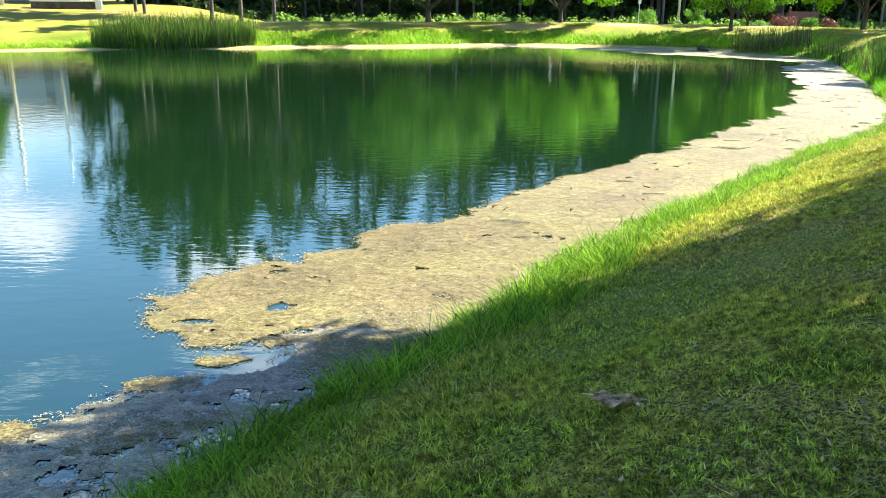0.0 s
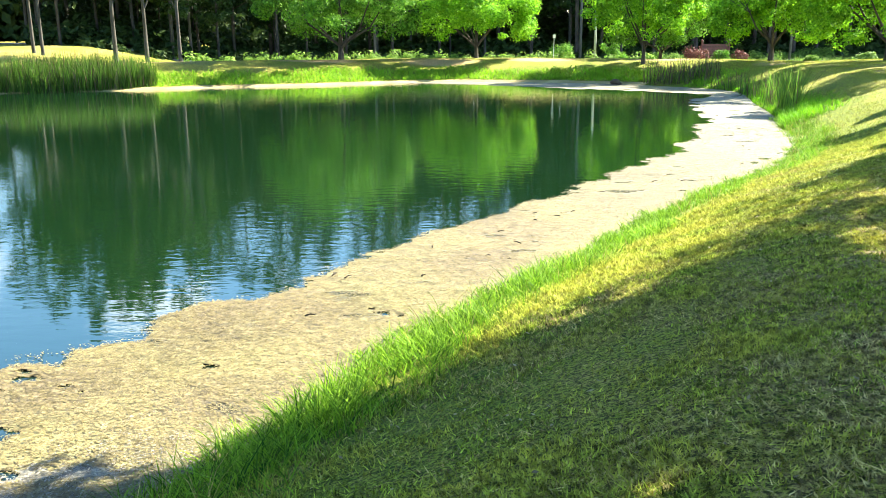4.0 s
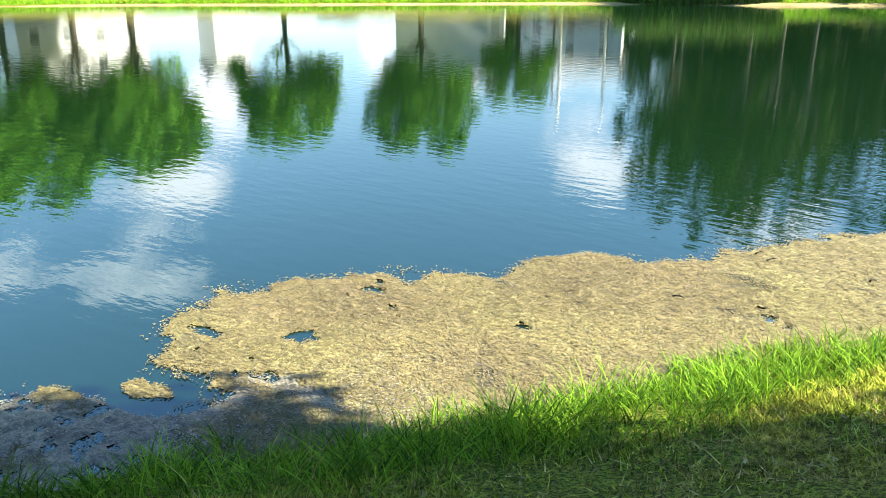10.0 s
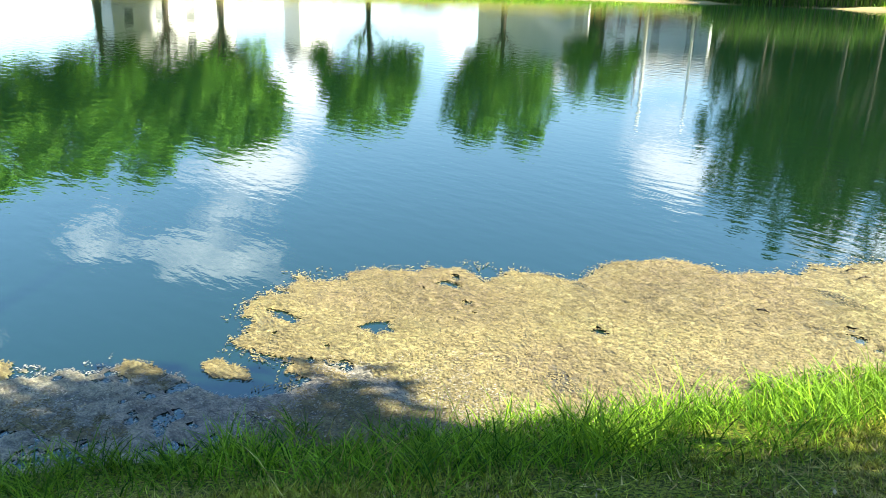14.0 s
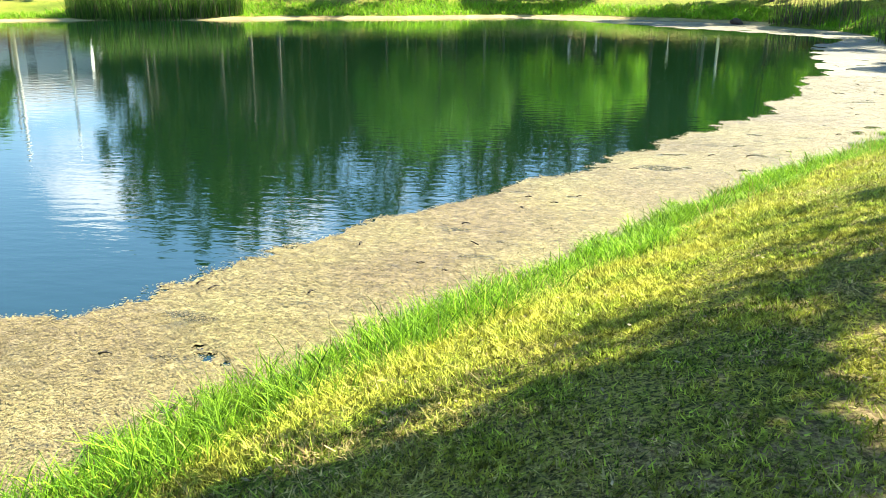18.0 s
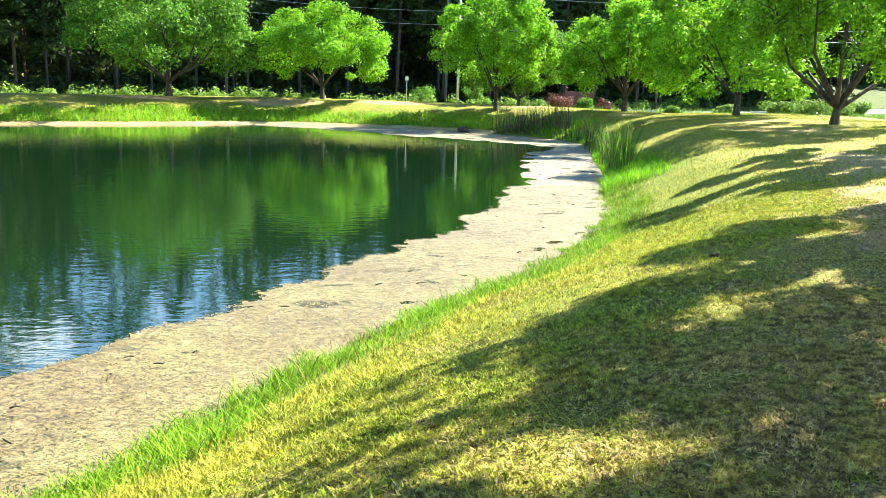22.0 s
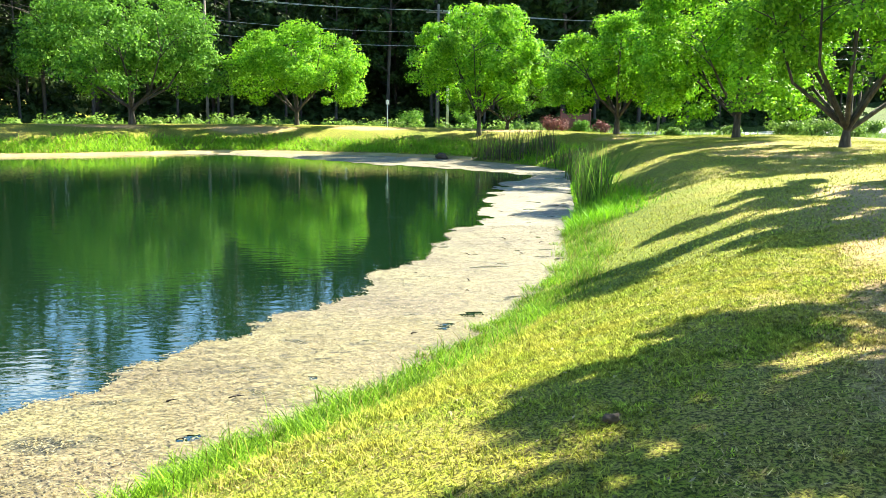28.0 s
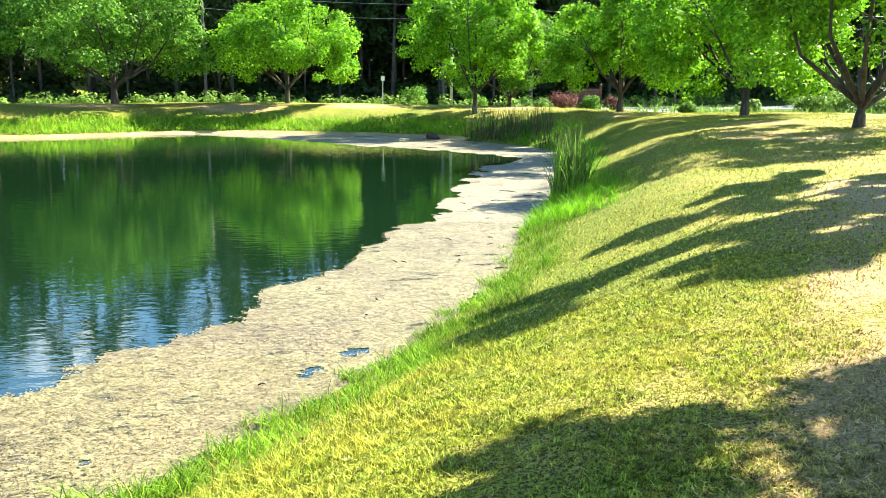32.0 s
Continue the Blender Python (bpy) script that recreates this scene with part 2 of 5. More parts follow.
def turf_mat(name, dark, light, other, trans=0.2):
    """Mown blades: each its own shade, tufts darker and paler, drifts of a second tint."""
    m, nt, p = mat_new(name)
    n, l = nt.nodes, nt.links
    g = n.new("ShaderNodeNewGeometry")
    r = n.new("ShaderNodeValToRGB")
    r.color_ramp.elements[0].color = (*dark, 1)
    r.color_ramp.elements[1].color = (*light, 1)
    l.new(g.outputs["Random Per Island"], r.inputs[0])
    co = n.new("ShaderNodeTexCoord")

    def ranged(scale, detail, lo, hi):
        t = n.new("ShaderNodeTexNoise")
        t.inputs["Scale"].default_value = scale
        t.inputs["Detail"].default_value = detail
        l.new(co.outputs["Object"], t.inputs["Vector"])
        k = n.new("ShaderNodeMapRange")
        k.inputs[1].default_value, k.inputs[2].default_value = 0.36, 0.64
        k.inputs[3].default_value, k.inputs[4].default_value = lo, hi
        l.new(t.outputs["Fac"], k.inputs[0])
        return k.outputs[0]

    mix = n.new("ShaderNodeMix")
    mix.data_type = "RGBA"
    l.new(ranged(2.2, 5, 0.0, 0.85), mix.inputs[0])
    l.new(r.outputs[0], mix.inputs[6])
    mix.inputs[7].default_value = (*other, 1)
    hs = n.new("ShaderNodeHueSaturation")
    l.new(ranged(17.0, 3, 0.30, 1.5), hs.inputs["Value"])
    l.new(mix.outputs[2], hs.inputs["Color"])
    l.new(hs.outputs[0], p.inputs["Base Color"])
    p.inputs["Roughness"].default_value = 0.75
    p.inputs["Specular IOR Level"].default_value = 0.08
    tr = n.new("ShaderNodeBsdfTranslucent")
    l.new(hs.outputs[0], tr.inputs["Color"])
    mx = n.new("ShaderNodeMixShader")
    mx.inputs[0].default_value = trans
    l.new(p.outputs[0], mx.inputs[1])
    l.new(tr.outputs[0], mx.inputs[2])
    l.new(mx.outputs[0], n["Material Output"].inputs["Surface"])
    return m


# ---- materials ----
def lawn_material():
    m, nt, p = mat_new("lawn")
    n, l = nt.nodes, nt.links
    co = n.new("ShaderNodeTexCoord")

    def tex(scale, detail=5, rough=0.6):
        t = n.new("ShaderNodeTexNoise")
        t.inputs["Scale"].default_value = scale
        t.inputs["Detail"].default_value = detail
        t.inputs["Roughness"].default_value = rough
        l.new(co.outputs["Object"], t.inputs["Vector"])
        return t

    patch, tuft, grain = tex(0.35, 6, 0.62), tex(9.0, 5, 0.7), tex(42.0, 5, 0.75)
    add = n.new("ShaderNodeMath")
    add.operation = "MULTIPLY_ADD"
    add.inputs[1].default_value = 0.45
    l.new(tuft.outputs["Fac"], add.inputs[0])
    s1 = n.new("ShaderNodeMath")
    s1.operation = "MULTIPLY"
    s1.inputs[1].default_value = 0.55
    l.new(patch.outputs["Fac"], s1.inputs[0])
    l.new(s1.outputs[0], add.inputs[2])
    r = n.new("ShaderNodeValToRGB")
    e = r.color_ramp.elements
    e[0].position, e[0].color = 0.33, (0.13, 0.21, 0.012, 1)
    e[1].position, e[1].color = 0.46, (0.26, 0.30, 0.038, 1)
    k = e.new(0.22)
    k.color = (0.06, 0.125, 0.012, 1)
    k = e.new(0.57)
    k.color = (0.36, 0.32, 0.08, 1)
    k = e.new(0.66)
    k.color = (0.42, 0.33, 0.14, 1)
    # sun-dried turf on the west lawn
    sep = n.new("ShaderNodeSeparateXYZ")
    l.new(co.outputs["Object"], sep.inputs[0])
    west = n.new("ShaderNodeMapRange")
    west.inputs[1].default_value, west.inputs[2].default_value = -14.0, -30.0
    west.inputs[3].default_value, west.inputs[4].default_value = 0.0, 0.02
    l.new(sep.outputs[0], west.inputs[0])
    plus = n.new("ShaderNodeMath")
    l.new(add.outputs[0], plus.inputs[0])
    l.new(west.outputs[0], plus.inputs[1])
    # greener low by the water, drier on the crest
    rise = n.new("ShaderNodeMapRange")
    rise.inputs[1].default_value, rise.inputs[2].default_value = 0.5, 1.45
    rise.inputs[3].default_value, rise.inputs[4].default_value = -0.09, 0.032
    l.new(sep.outputs[2], rise.inputs[0])
    both = n.new("ShaderNodeMath")
    l.new(plus.outputs[0], both.inputs[0])
    l.new(rise.outputs[0], both.inputs[1])
    # fresher grass beyond the road to the north-east
    lush = n.new("ShaderNodeMapRange")
    lush.inputs[1].default_value, lush.inputs[2].default_value = 31.0, 42.0
    lush.inputs[3].default_value, lush.inputs[4].default_value = 0.0, -0.38
    l.new(sep.outputs[0], lush.inputs[0])
    fresh = n.new("ShaderNodeMath")
    l.new(both.outputs[0], fresh.inputs[0])
    l.new(lush.outputs[0], fresh.inputs[1])
    l.new(fresh.outputs[0], r.inputs[0])
    mul = n.new("ShaderNodeMix")
    mul.data_type, mul.blend_type = "RGBA", "MULTIPLY"
    mul.inputs[0].default_value = 0.9
    rr = n.new("ShaderNodeValToRGB")
    rr.color_ramp.elements[0].position, rr.color_ramp.elements[0].color = 0.44, (0.06, 0.05, 0.04, 1)
    rr.color_ramp.elements[1].position, rr.color_ramp.elements[1].color = 0.57, (1.0, 0.96, 0.88, 1)
    l.new(grain.outputs["Fac"], rr.inputs[0])
    l.new(r.outputs[0], mul.inputs[6])
    l.new(rr.outputs[0], mul.inputs[7])
    # bare worn soil
    wear = n.new("ShaderNodeAttribute")
    wear.attribute_name = "wear"
    ws = n.new("ShaderNodeMath")
    ws.operation = "MULTIPLY_ADD"
    ws.inputs[1].default_value = 0.9
    l.new(tuft.outputs["Fac"], ws.inputs[0])
    l.new(wear.outputs["Fac"], ws.inputs[2])
    wr = n.new("ShaderNodeMapRange")
    wr.inputs[1].default_value, wr.inputs[2].default_value = 0.62, 0.86
    l.new(ws.outputs[0], wr.inputs[0])
    soil = n.new("ShaderNodeValToRGB")
    soil.color_ramp.elements[0].position, soil.color_ramp.elements[0].color = 0.38, (0.17, 0.105, 0.05, 1)
    soil.color_ramp.elements[1].position, soil.color_ramp.elements[1].color = 0.62, (0.46, 0.33, 0.17, 1)
    l.new(grain.outputs["Fac"], soil.inputs[0])
    worn = n.new("ShaderNodeMix")
    worn.data_type = "RGBA"
    l.new(wr.outputs[0], worn.inputs[0])
    l.new(mul.outputs[2], worn.inputs[6])
    l.new(soil.outputs[0], worn.inputs[7])
    l.new(worn.outputs[2], p.inputs["Base Color"])
    p.inputs["Roughness"].default_value = 0.9
    p.inputs["Specular IOR Level"].default_value = 0.15
    bp = n.new("ShaderNodeBump")
    bp.inputs["Strength"].default_value = 0.6
    bp.inputs["Distance"].default_value = 0.03
    l.new(grain.outputs["Fac"], bp.inputs["Height"])
    l.new(bp.outputs[0], p.inputs["Normal"])
    return m


def water_material():
    m, nt, p = mat_new("pond_water")
    n, l = nt.nodes, nt.links
    p.inputs["Base Color"].default_value = (0.003, 0.014, 0.005, 1)
    p.inputs["Roughness"].default_value = 0.02
    p.inputs["IOR"].default_value = 2.1
    p.inputs["Specular IOR Level"].default_value = 0.6
    p.inputs["Specular Tint"].default_value = (0.57, 0.87, 0.95, 1)
    co = n.new("ShaderNodeTexCoord")
    mp = n.new("ShaderNodeMapping")
    mp.inputs["Rotation"].default_value = (0, 0, 0.35)
    mp.inputs["Scale"].default_value = (1.1, 2.8, 1)
    l.new(co.outputs["Object"], mp.inputs[0])
    a = n.new("ShaderNodeTexNoise")
    a.inputs["Scale"].default_value = 2.2
    a.inputs["Detail"].default_value = 3
    l.new(mp.outputs[0], a.inputs["Vector"])
    gust = n.new("ShaderNodeTexNoise")
    gust.inputs["Scale"].default_value = 0.06
    l.new(co.outputs["Object"], gust.inputs["Vector"])
    mr = n.new("ShaderNodeMapRange")
    mr.inputs[1].default_value, mr.inputs[2].default_value = 0.35, 0.7
    mr.inputs[3].default_value, mr.inputs[4].default_value = 0.035, 0.11
    l.new(gust.outputs["Fac"], mr.inputs[0])
    bp = n.new("ShaderNodeBump")
    bp.inputs["Distance"].default_value = 0.05
    l.new(mr.outputs[0], bp.inputs["Strength"])
    l.new(a.outputs["Fac"], bp.inputs["Height"])
    l.new(bp.outputs[0], p.inputs["Normal"])
    return m


LAWN = lawn_material()
WATER = water_material()


# paler mat tones that imitate sky sheen at a glancing view
FAR_SHEEN = ((0.38, (0.05, 0.046, 0.036)), (0.44, (0.128, 0.117, 0.088)), (0.51, (0.19, 0.173, 0.134)), (0.60, (0.275, 0.252, 0.195)))


def algae_material(name, tones, rough, far_tones=FAR_SHEEN):
    """Matted strands: broad drifts of tone, mottles and fine fibres."""
    m, nt, p = mat_new(name)
    n, l = nt.nodes, nt.links
    co = n.new("ShaderNodeTexCoord")

    def tex(scale, detail, stretch=(1, 1, 1), turn=0.0, dist=0.0):
        mp = n.new("ShaderNodeMapping")
        mp.inputs["Scale"].default_value = stretch
        mp.inputs["Rotation"].default_value = (0, 0, turn)
        l.new(co.outputs["Object"], mp.inputs[0])
        t = n.new("ShaderNodeTexNoise")
        t.inputs["Scale"].default_value = scale
        t.inputs["Detail"].default_value = detail
        t.inputs["Distortion"].default_value = dist
        l.new(mp.outputs[0], t.inputs["Vector"])
        return t.outputs["Fac"]

    drift, mottle, fibre = tex(0.55, 4), tex(5.5, 6, (1, 1.5, 1), 0.3, 1.0), tex(46, 4, (0.6, 1.2, 1), 0.3, 1.5)

    def math2(op, x, y):
        k = n.new("ShaderNodeMath")
        k.operation = op
        for slot, val in ((0, x), (1, y)):
            if isinstance(val, float):
                k.inputs[slot].default_value = val
            else:
                l.new(val, k.inputs[slot])
        return k.outputs[0]

    mixv = math2("ADD", math2("ADD", math2("MULTIPLY", mottle, 0.42), math2("MULTIPLY", fibre, 0.42)), math2("MULTIPLY", drift, 0.16))
    r = n.new("ShaderNodeValToRGB")
    els = r.color_ramp.elements
    for k, (pos, col) in enumerate(tones):
        e = els[k] if k < 2 else els.new(pos)
        e.position, e.color = pos, (*col, 1)
    l.new(mixv, r.inputs[0])
    hs = n.new("ShaderNodeMix")
    hs.data_type, hs.blend_type = "RGBA", "MULTIPLY"
    hs.inputs[0].default_value = 1.0
    dr = n.new("ShaderNodeValToRGB")
    dr.color_ramp.elements[0].position, dr.color_ramp.elements[0].color = 0.38, (0.92, 0.83, 0.84, 1)
    dr.color_ramp.elements[1].position, dr.color_ramp.elements[1].color = 0.62, (1.03, 1.06, 0.84, 1)
    l.new(drift, dr.inputs[0])
    l.new(r.outputs[0], hs.inputs[6])
    l.new(dr.outputs[0], hs.inputs[7])
    clot = n.new("ShaderNodeMapRange")
    clot.inputs[1].default_value, clot.inputs[2].default_value = 0.40, 0.60
    clot.inputs[3].default_value, clot.inputs[4].default_value = 0.62, 1.16
    l.new(tex(21, 5, (0.8, 1.3, 1), 0.4, 0.9), clot.inputs[0])
    sep = n.new("ShaderNodeSeparateXYZ")
    l.new(co.outputs["Object"], sep.inputs[0])
    # with distance the colour blends to the sheen tones, as if reflecting sky
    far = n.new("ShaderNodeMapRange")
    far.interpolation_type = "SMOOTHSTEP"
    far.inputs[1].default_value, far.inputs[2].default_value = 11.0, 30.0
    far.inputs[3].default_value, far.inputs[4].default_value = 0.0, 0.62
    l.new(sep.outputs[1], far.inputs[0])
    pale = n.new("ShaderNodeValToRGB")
    for k, (pos, col) in enumerate(far_tones):
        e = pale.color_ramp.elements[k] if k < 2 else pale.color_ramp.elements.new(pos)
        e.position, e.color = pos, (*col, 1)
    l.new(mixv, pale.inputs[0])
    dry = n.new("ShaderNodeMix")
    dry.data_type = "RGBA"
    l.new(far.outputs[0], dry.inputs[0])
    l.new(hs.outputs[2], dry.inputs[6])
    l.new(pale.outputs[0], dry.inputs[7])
    crack = tex(1.9, 5, (0.55, 1.9, 1), 0.25, 0.8)
    line = n.new("ShaderNodeMapRange")
    line.inputs[1].default_value, line.inputs[2].default_value = 0.008, 0.024
    line.inputs[3].default_value, line.inputs[4].default_value = 0.9, 0.0
    l.new(math2("ABSOLUTE", math2("SUBTRACT", crack, 0.53), 0.0), line.inputs[0])
    some = n.new("ShaderNodeMapRange")
    some.inputs[1].default_value, some.inputs[2].default_value = 0.46, 0.56
    l.new(tex(0.8, 2), some.inputs[0])
    wet = n.new("ShaderNodeMix")
    wet.data_type = "RGBA"
    l.new(math2("MULTIPLY", math2("MULTIPLY", line.outputs[0], some.outputs[0]), math2("MINIMUM", math2("MULTIPLY", far.outputs[0], 8.0), 1.0)), wet.inputs[0])
    l.new(dry.outputs[2], wet.inputs[6])
    wet.inputs[7].default_value = (0.05, 0.045, 0.03, 1)
    # soaked places, dark and glossy
    soak = n.new("ShaderNodeMapRange")
    soak.inputs[1].default_value, soak.inputs[2].default_value = 0.615, 0.67
    l.new(tex(1.1, 6, (0.8, 1.7, 1), 0.5, 0.4), soak.inputs[0])
    sunk = n.new("ShaderNodeMix")
    sunk.data_type = "RGBA"
    l.new(math2("MULTIPLY", soak.outputs[0], 0.6), sunk.inputs[0])
    grainy = n.new("ShaderNodeHueSaturation")
    l.new(clot.outputs[0], grainy.inputs["Value"])
    l.new(wet.outputs[2], grainy.inputs["Color"])
    l.new(grainy.outputs[0], sunk.inputs[6])
    sunk.inputs[7].default_value = (0.03, 0.036, 0.034, 1)
    l.new(sunk.outputs[2], p.inputs["Base Color"])
    l.new(math2("SUBTRACT", rough, math2("MULTIPLY", soak.outputs[0], rough - 0.16)), p.inputs["Roughness"])
    p.inputs["Specular IOR Level"].default_value = 0.45
    bp = n.new("ShaderNodeBump")
    bp.inputs["Strength"].default_value = 0.35
    bp.inputs["Distance"].default_value = 0.03
    l.new(math2("ADD", fibre, math2("MULTIPLY", mottle, 0.15)), bp.inputs["Height"])
    l.new(bp.outputs[0], p.inputs["Normal"])
    return m


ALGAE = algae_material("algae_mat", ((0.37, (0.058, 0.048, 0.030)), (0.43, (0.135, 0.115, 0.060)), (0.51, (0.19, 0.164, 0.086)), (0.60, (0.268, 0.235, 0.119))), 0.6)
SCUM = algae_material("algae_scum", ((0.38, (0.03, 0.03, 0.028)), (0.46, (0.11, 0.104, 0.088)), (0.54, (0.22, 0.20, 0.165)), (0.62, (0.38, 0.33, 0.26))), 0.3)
SAND = noise_mat("shore_mud", [(0.18, 0.13, 0.05), (0.28, 0.215, 0.09), (0.38, 0.30, 0.14)], 0.8, 0.9, 0.4, 12)
BARK = noise_mat("tree_bark", [(0.02, 0.015, 0.011), (0.055, 0.043, 0.033), (0.095, 0.078, 0.062)], 3.0, 0.9, 0.8, 14, stretch=(1, 1, 0.25), dist=0.04)
PALE_BARK = noise_mat("pale_bark", [(0.025, 0.023, 0.02), (0.055, 0.051, 0.045), (0.095, 0.088, 0.078)], 2.0, 0.9, 0.6, 10, stretch=(1, 1, 0.3), dist=0.04)
LEAF_MID = leaf_mat("leaves_mid_green", (0.035, 0.13, 0.012), (0.16, 0.35, 0.035), 0.34)
LEAF_LIME = leaf_mat("leaves_lime_green", (0.06, 0.225, 0.010), (0.29, 0.57, 0.035), 0.42)
LEAF_FRESH = leaf_mat("leaves_fresh_green", (0.05, 0.18, 0.010), (0.24, 0.49, 0.032), 0.42)
LEAF_EDGE = leaf_mat("leaves_wood_edge", (0.028, 0.068, 0.010), (0.075, 0.145, 0.02), 0.3)
LEAF_SHADE = leaf_mat("leaves_dense_shade", (0.05, 0.10, 0.015), (0.12, 0.19, 0.03), 0.08)
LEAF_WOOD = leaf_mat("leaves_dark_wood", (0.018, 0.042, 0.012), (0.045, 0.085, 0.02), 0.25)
LEAF_RED = leaf_mat("leaves_barberry", (0.10, 0.03, 0.03), (0.24, 0.10, 0.08), 0.25)
GRASS_TALL = leaf_mat("tall_grass", (0.018, 0.080, 0.008), (0.27, 0.49, 0.036), 0.3, 0.6, 0.08)
GRASS_LAWN_GREEN = turf_mat("lawn_blades_green", (0.05, 0.075, 0.014), (0.47, 0.60, 0.07), (0.44, 0.42, 0.07), 0.14)
GRASS_LAWN_DRY = turf_mat("lawn_blades_dry", (0.11, 0.07, 0.03), (0.72, 0.57, 0.24), (0.36, 0.33, 0.08), 0.1)
REED = leaf_mat("cattail_leaves", (0.03, 0.10, 0.012), (0.19, 0.34, 0.045), 0.35)
REED_DRY = leaf_mat("cattail_dry", (0.04, 0.03, 0.02), (0.17, 0.13, 0.08), 0.15)
REED_DEEP = leaf_mat("cattail_leaves_deep", (0.012, 0.045, 0.006), (0.105, 0.21, 0.025), 0.3)
GRASS_LUSH = leaf_mat("lush_grass", (0.05, 0.20, 0.005), (0.22, 0.50, 0.02), 0.38)
GRASS_FAR = leaf_mat("far_grass", (0.09, 0.26, 0.01), (0.26, 0.46, 0.03), 0.4)
FLAKE = leaf_mat("algae_flakes", (0.085, 0.068, 0.040), (0.247, 0.204, 0.092), 0.12, 0.6, 0.2)
# far flakes: the glancing sky sheen is put into their paler colour
FLAKE_PALE = leaf_mat("far_sheen_flakes", (0.10, 0.089, 0.052), (0.275, 0.246, 0.142), 0.12, 0.55, 0.3)
FLAKE_GREY = leaf_mat("scum_flakes", (0.05, 0.048, 0.042), (0.36, 0.32, 0.25), 0.1, 0.3, 0.5)
LITTER = leaf_mat("dry_leaf_bits", (0.14, 0.10, 0.05), (0.46, 0.38, 0.22), 0.15)
WEED = leaf_mat("weeds", (0.07, 0.16, 0.02), (0.23, 0.37, 0.07), 0.35)
ASPHALT = noise_mat("pale_asphalt", [(0.22, 0.22, 0.22), (0.30, 0.30, 0.295), (0.36, 0.355, 0.34)], 0.6, 0.9, 0.3, 30)
WOODGREY = noise_mat("weathered_pole_wood", [(0.08, 0.07, 0.06), (0.14, 0.125, 0.105), (0.20, 0.18, 0.15)], 2.0, 0.85, 0.4, 20, stretch=(1, 1, 0.1))
SIGNWOOD = noise_mat("red_brown_sign_wood", [(0.09, 0.026, 0.022), (0.14, 0.042, 0.036), (0.19, 0.062, 0.052)], 3.0, 0.6, 0.3, 30, stretch=(0.2, 1, 1))
WHITE = noise_mat("white_paint", [(0.68, 0.69, 0.70), (0.78, 0.78, 0.78), (0.82, 0.82, 0.81)], 1.5, 0.5, 0.1, 30)
SIDING = noise_mat("blue_grey_siding", [(0.58, 0.66, 0.68), (0.66, 0.73, 0.75), (0.70, 0.77, 0.79)], 1.0, 0.6, 0.15, 20)
PALE_SIDING = noise_mat("pale_grey_siding", [(0.60, 0.61, 0.61), (0.68, 0.69, 0.69), (0.74, 0.74, 0.73)], 1.0, 0.7, 0.15, 20)
BLOCK = noise_mat("foundation_block", [(0.20, 0.21, 0.22), (0.28, 0.29, 0.30), (0.33, 0.33, 0.33)], 1.2, 0.9, 0.4, 20)
SHINGLE = noise_mat("roof_shingle", [(0.16, 0.16, 0.165), (0.22, 0.22, 0.22), (0.28, 0.275, 0.27)], 2.0, 0.9, 0.4, 25)
GLASS = noise_mat("window_glass", [(0.02, 0.025, 0.03), (0.03, 0.035, 0.04)], 0.5, 0.05, 0.0, 10, spec=0.6)
METAL = noise_mat("galvanised_metal", [(0.45, 0.46, 0.47), (0.60, 0.61, 0.62)], 4.0, 0.4, 0.1, 40, metal=0.8)
DARK = noise_mat("dark_rubber", [(0.015, 0.015, 0.016), (0.03, 0.03, 0.03)], 5.0, 0.8, 0.2, 30)
REDFENCE = noise_mat("red_stained_boards", [(0.22, 0.05, 0.03), (0.32, 0.08, 0.045), (0.40, 0.12, 0.07)], 2.0, 0.8, 0.3, 20, random=0.2)
CARRED = noise_mat("red_car_paint", [(0.42, 0.02, 0.03), (0.48, 0.03, 0.04)], 1.0, 0.25, 0.0, 10, spec=0.6)
CARBLACK = noise_mat("black_car_paint", [(0.012, 0.012, 0.014), (0.02, 0.02, 0.022)], 1.0, 0.2, 0.0, 10, spec=0.6)
CARBLUE = noise_mat("pale_blue_car_paint", [(0.30, 0.38, 0.48), (0.36, 0.44, 0.54)], 1.0, 0.3, 0.0, 10, spec=0.6, metal=0.3)
BLUEPLASTIC = noise_mat("blue_plastic", [(0.05, 0.22, 0.50), (0.07, 0.28, 0.58)], 2.0, 0.5, 0.1, 10)
YELLOWWOOD = noise_mat("yellow_wood", [(0.48, 0.36, 0.14), (0.60, 0.46, 0.20)], 2.0, 0.7, 0.2, 20)
CONCRETE = noise_mat("pale_concrete", [(0.45, 0.44, 0.41), (0.58, 0.57, 0.54)], 1.2, 0.9, 0.3, 20)
# dark earth; also the painted shade on the trough's concrete body
SOIL_AND_SHADE = noise_mat("dark_soil_and_shade", [(0.03, 0.022, 0.015), (0.07, 0.05, 0.035), (0.11, 0.08, 0.05)], 3.0, 0.95, 0.5, 20)
STICK = noise_mat("wet_stick", [(0.025, 0.02, 0.015), (0.06, 0.045, 0.03)], 6.0, 0.8, 0.4, 30)
PALEBARKPIECE = noise_mat("dry_bark_piece", [(0.20, 0.11, 0.06), (0.72, 0.50, 0.34), (0.90, 0.72, 0.54)], 9.0, 0.9, 0.12, 40)

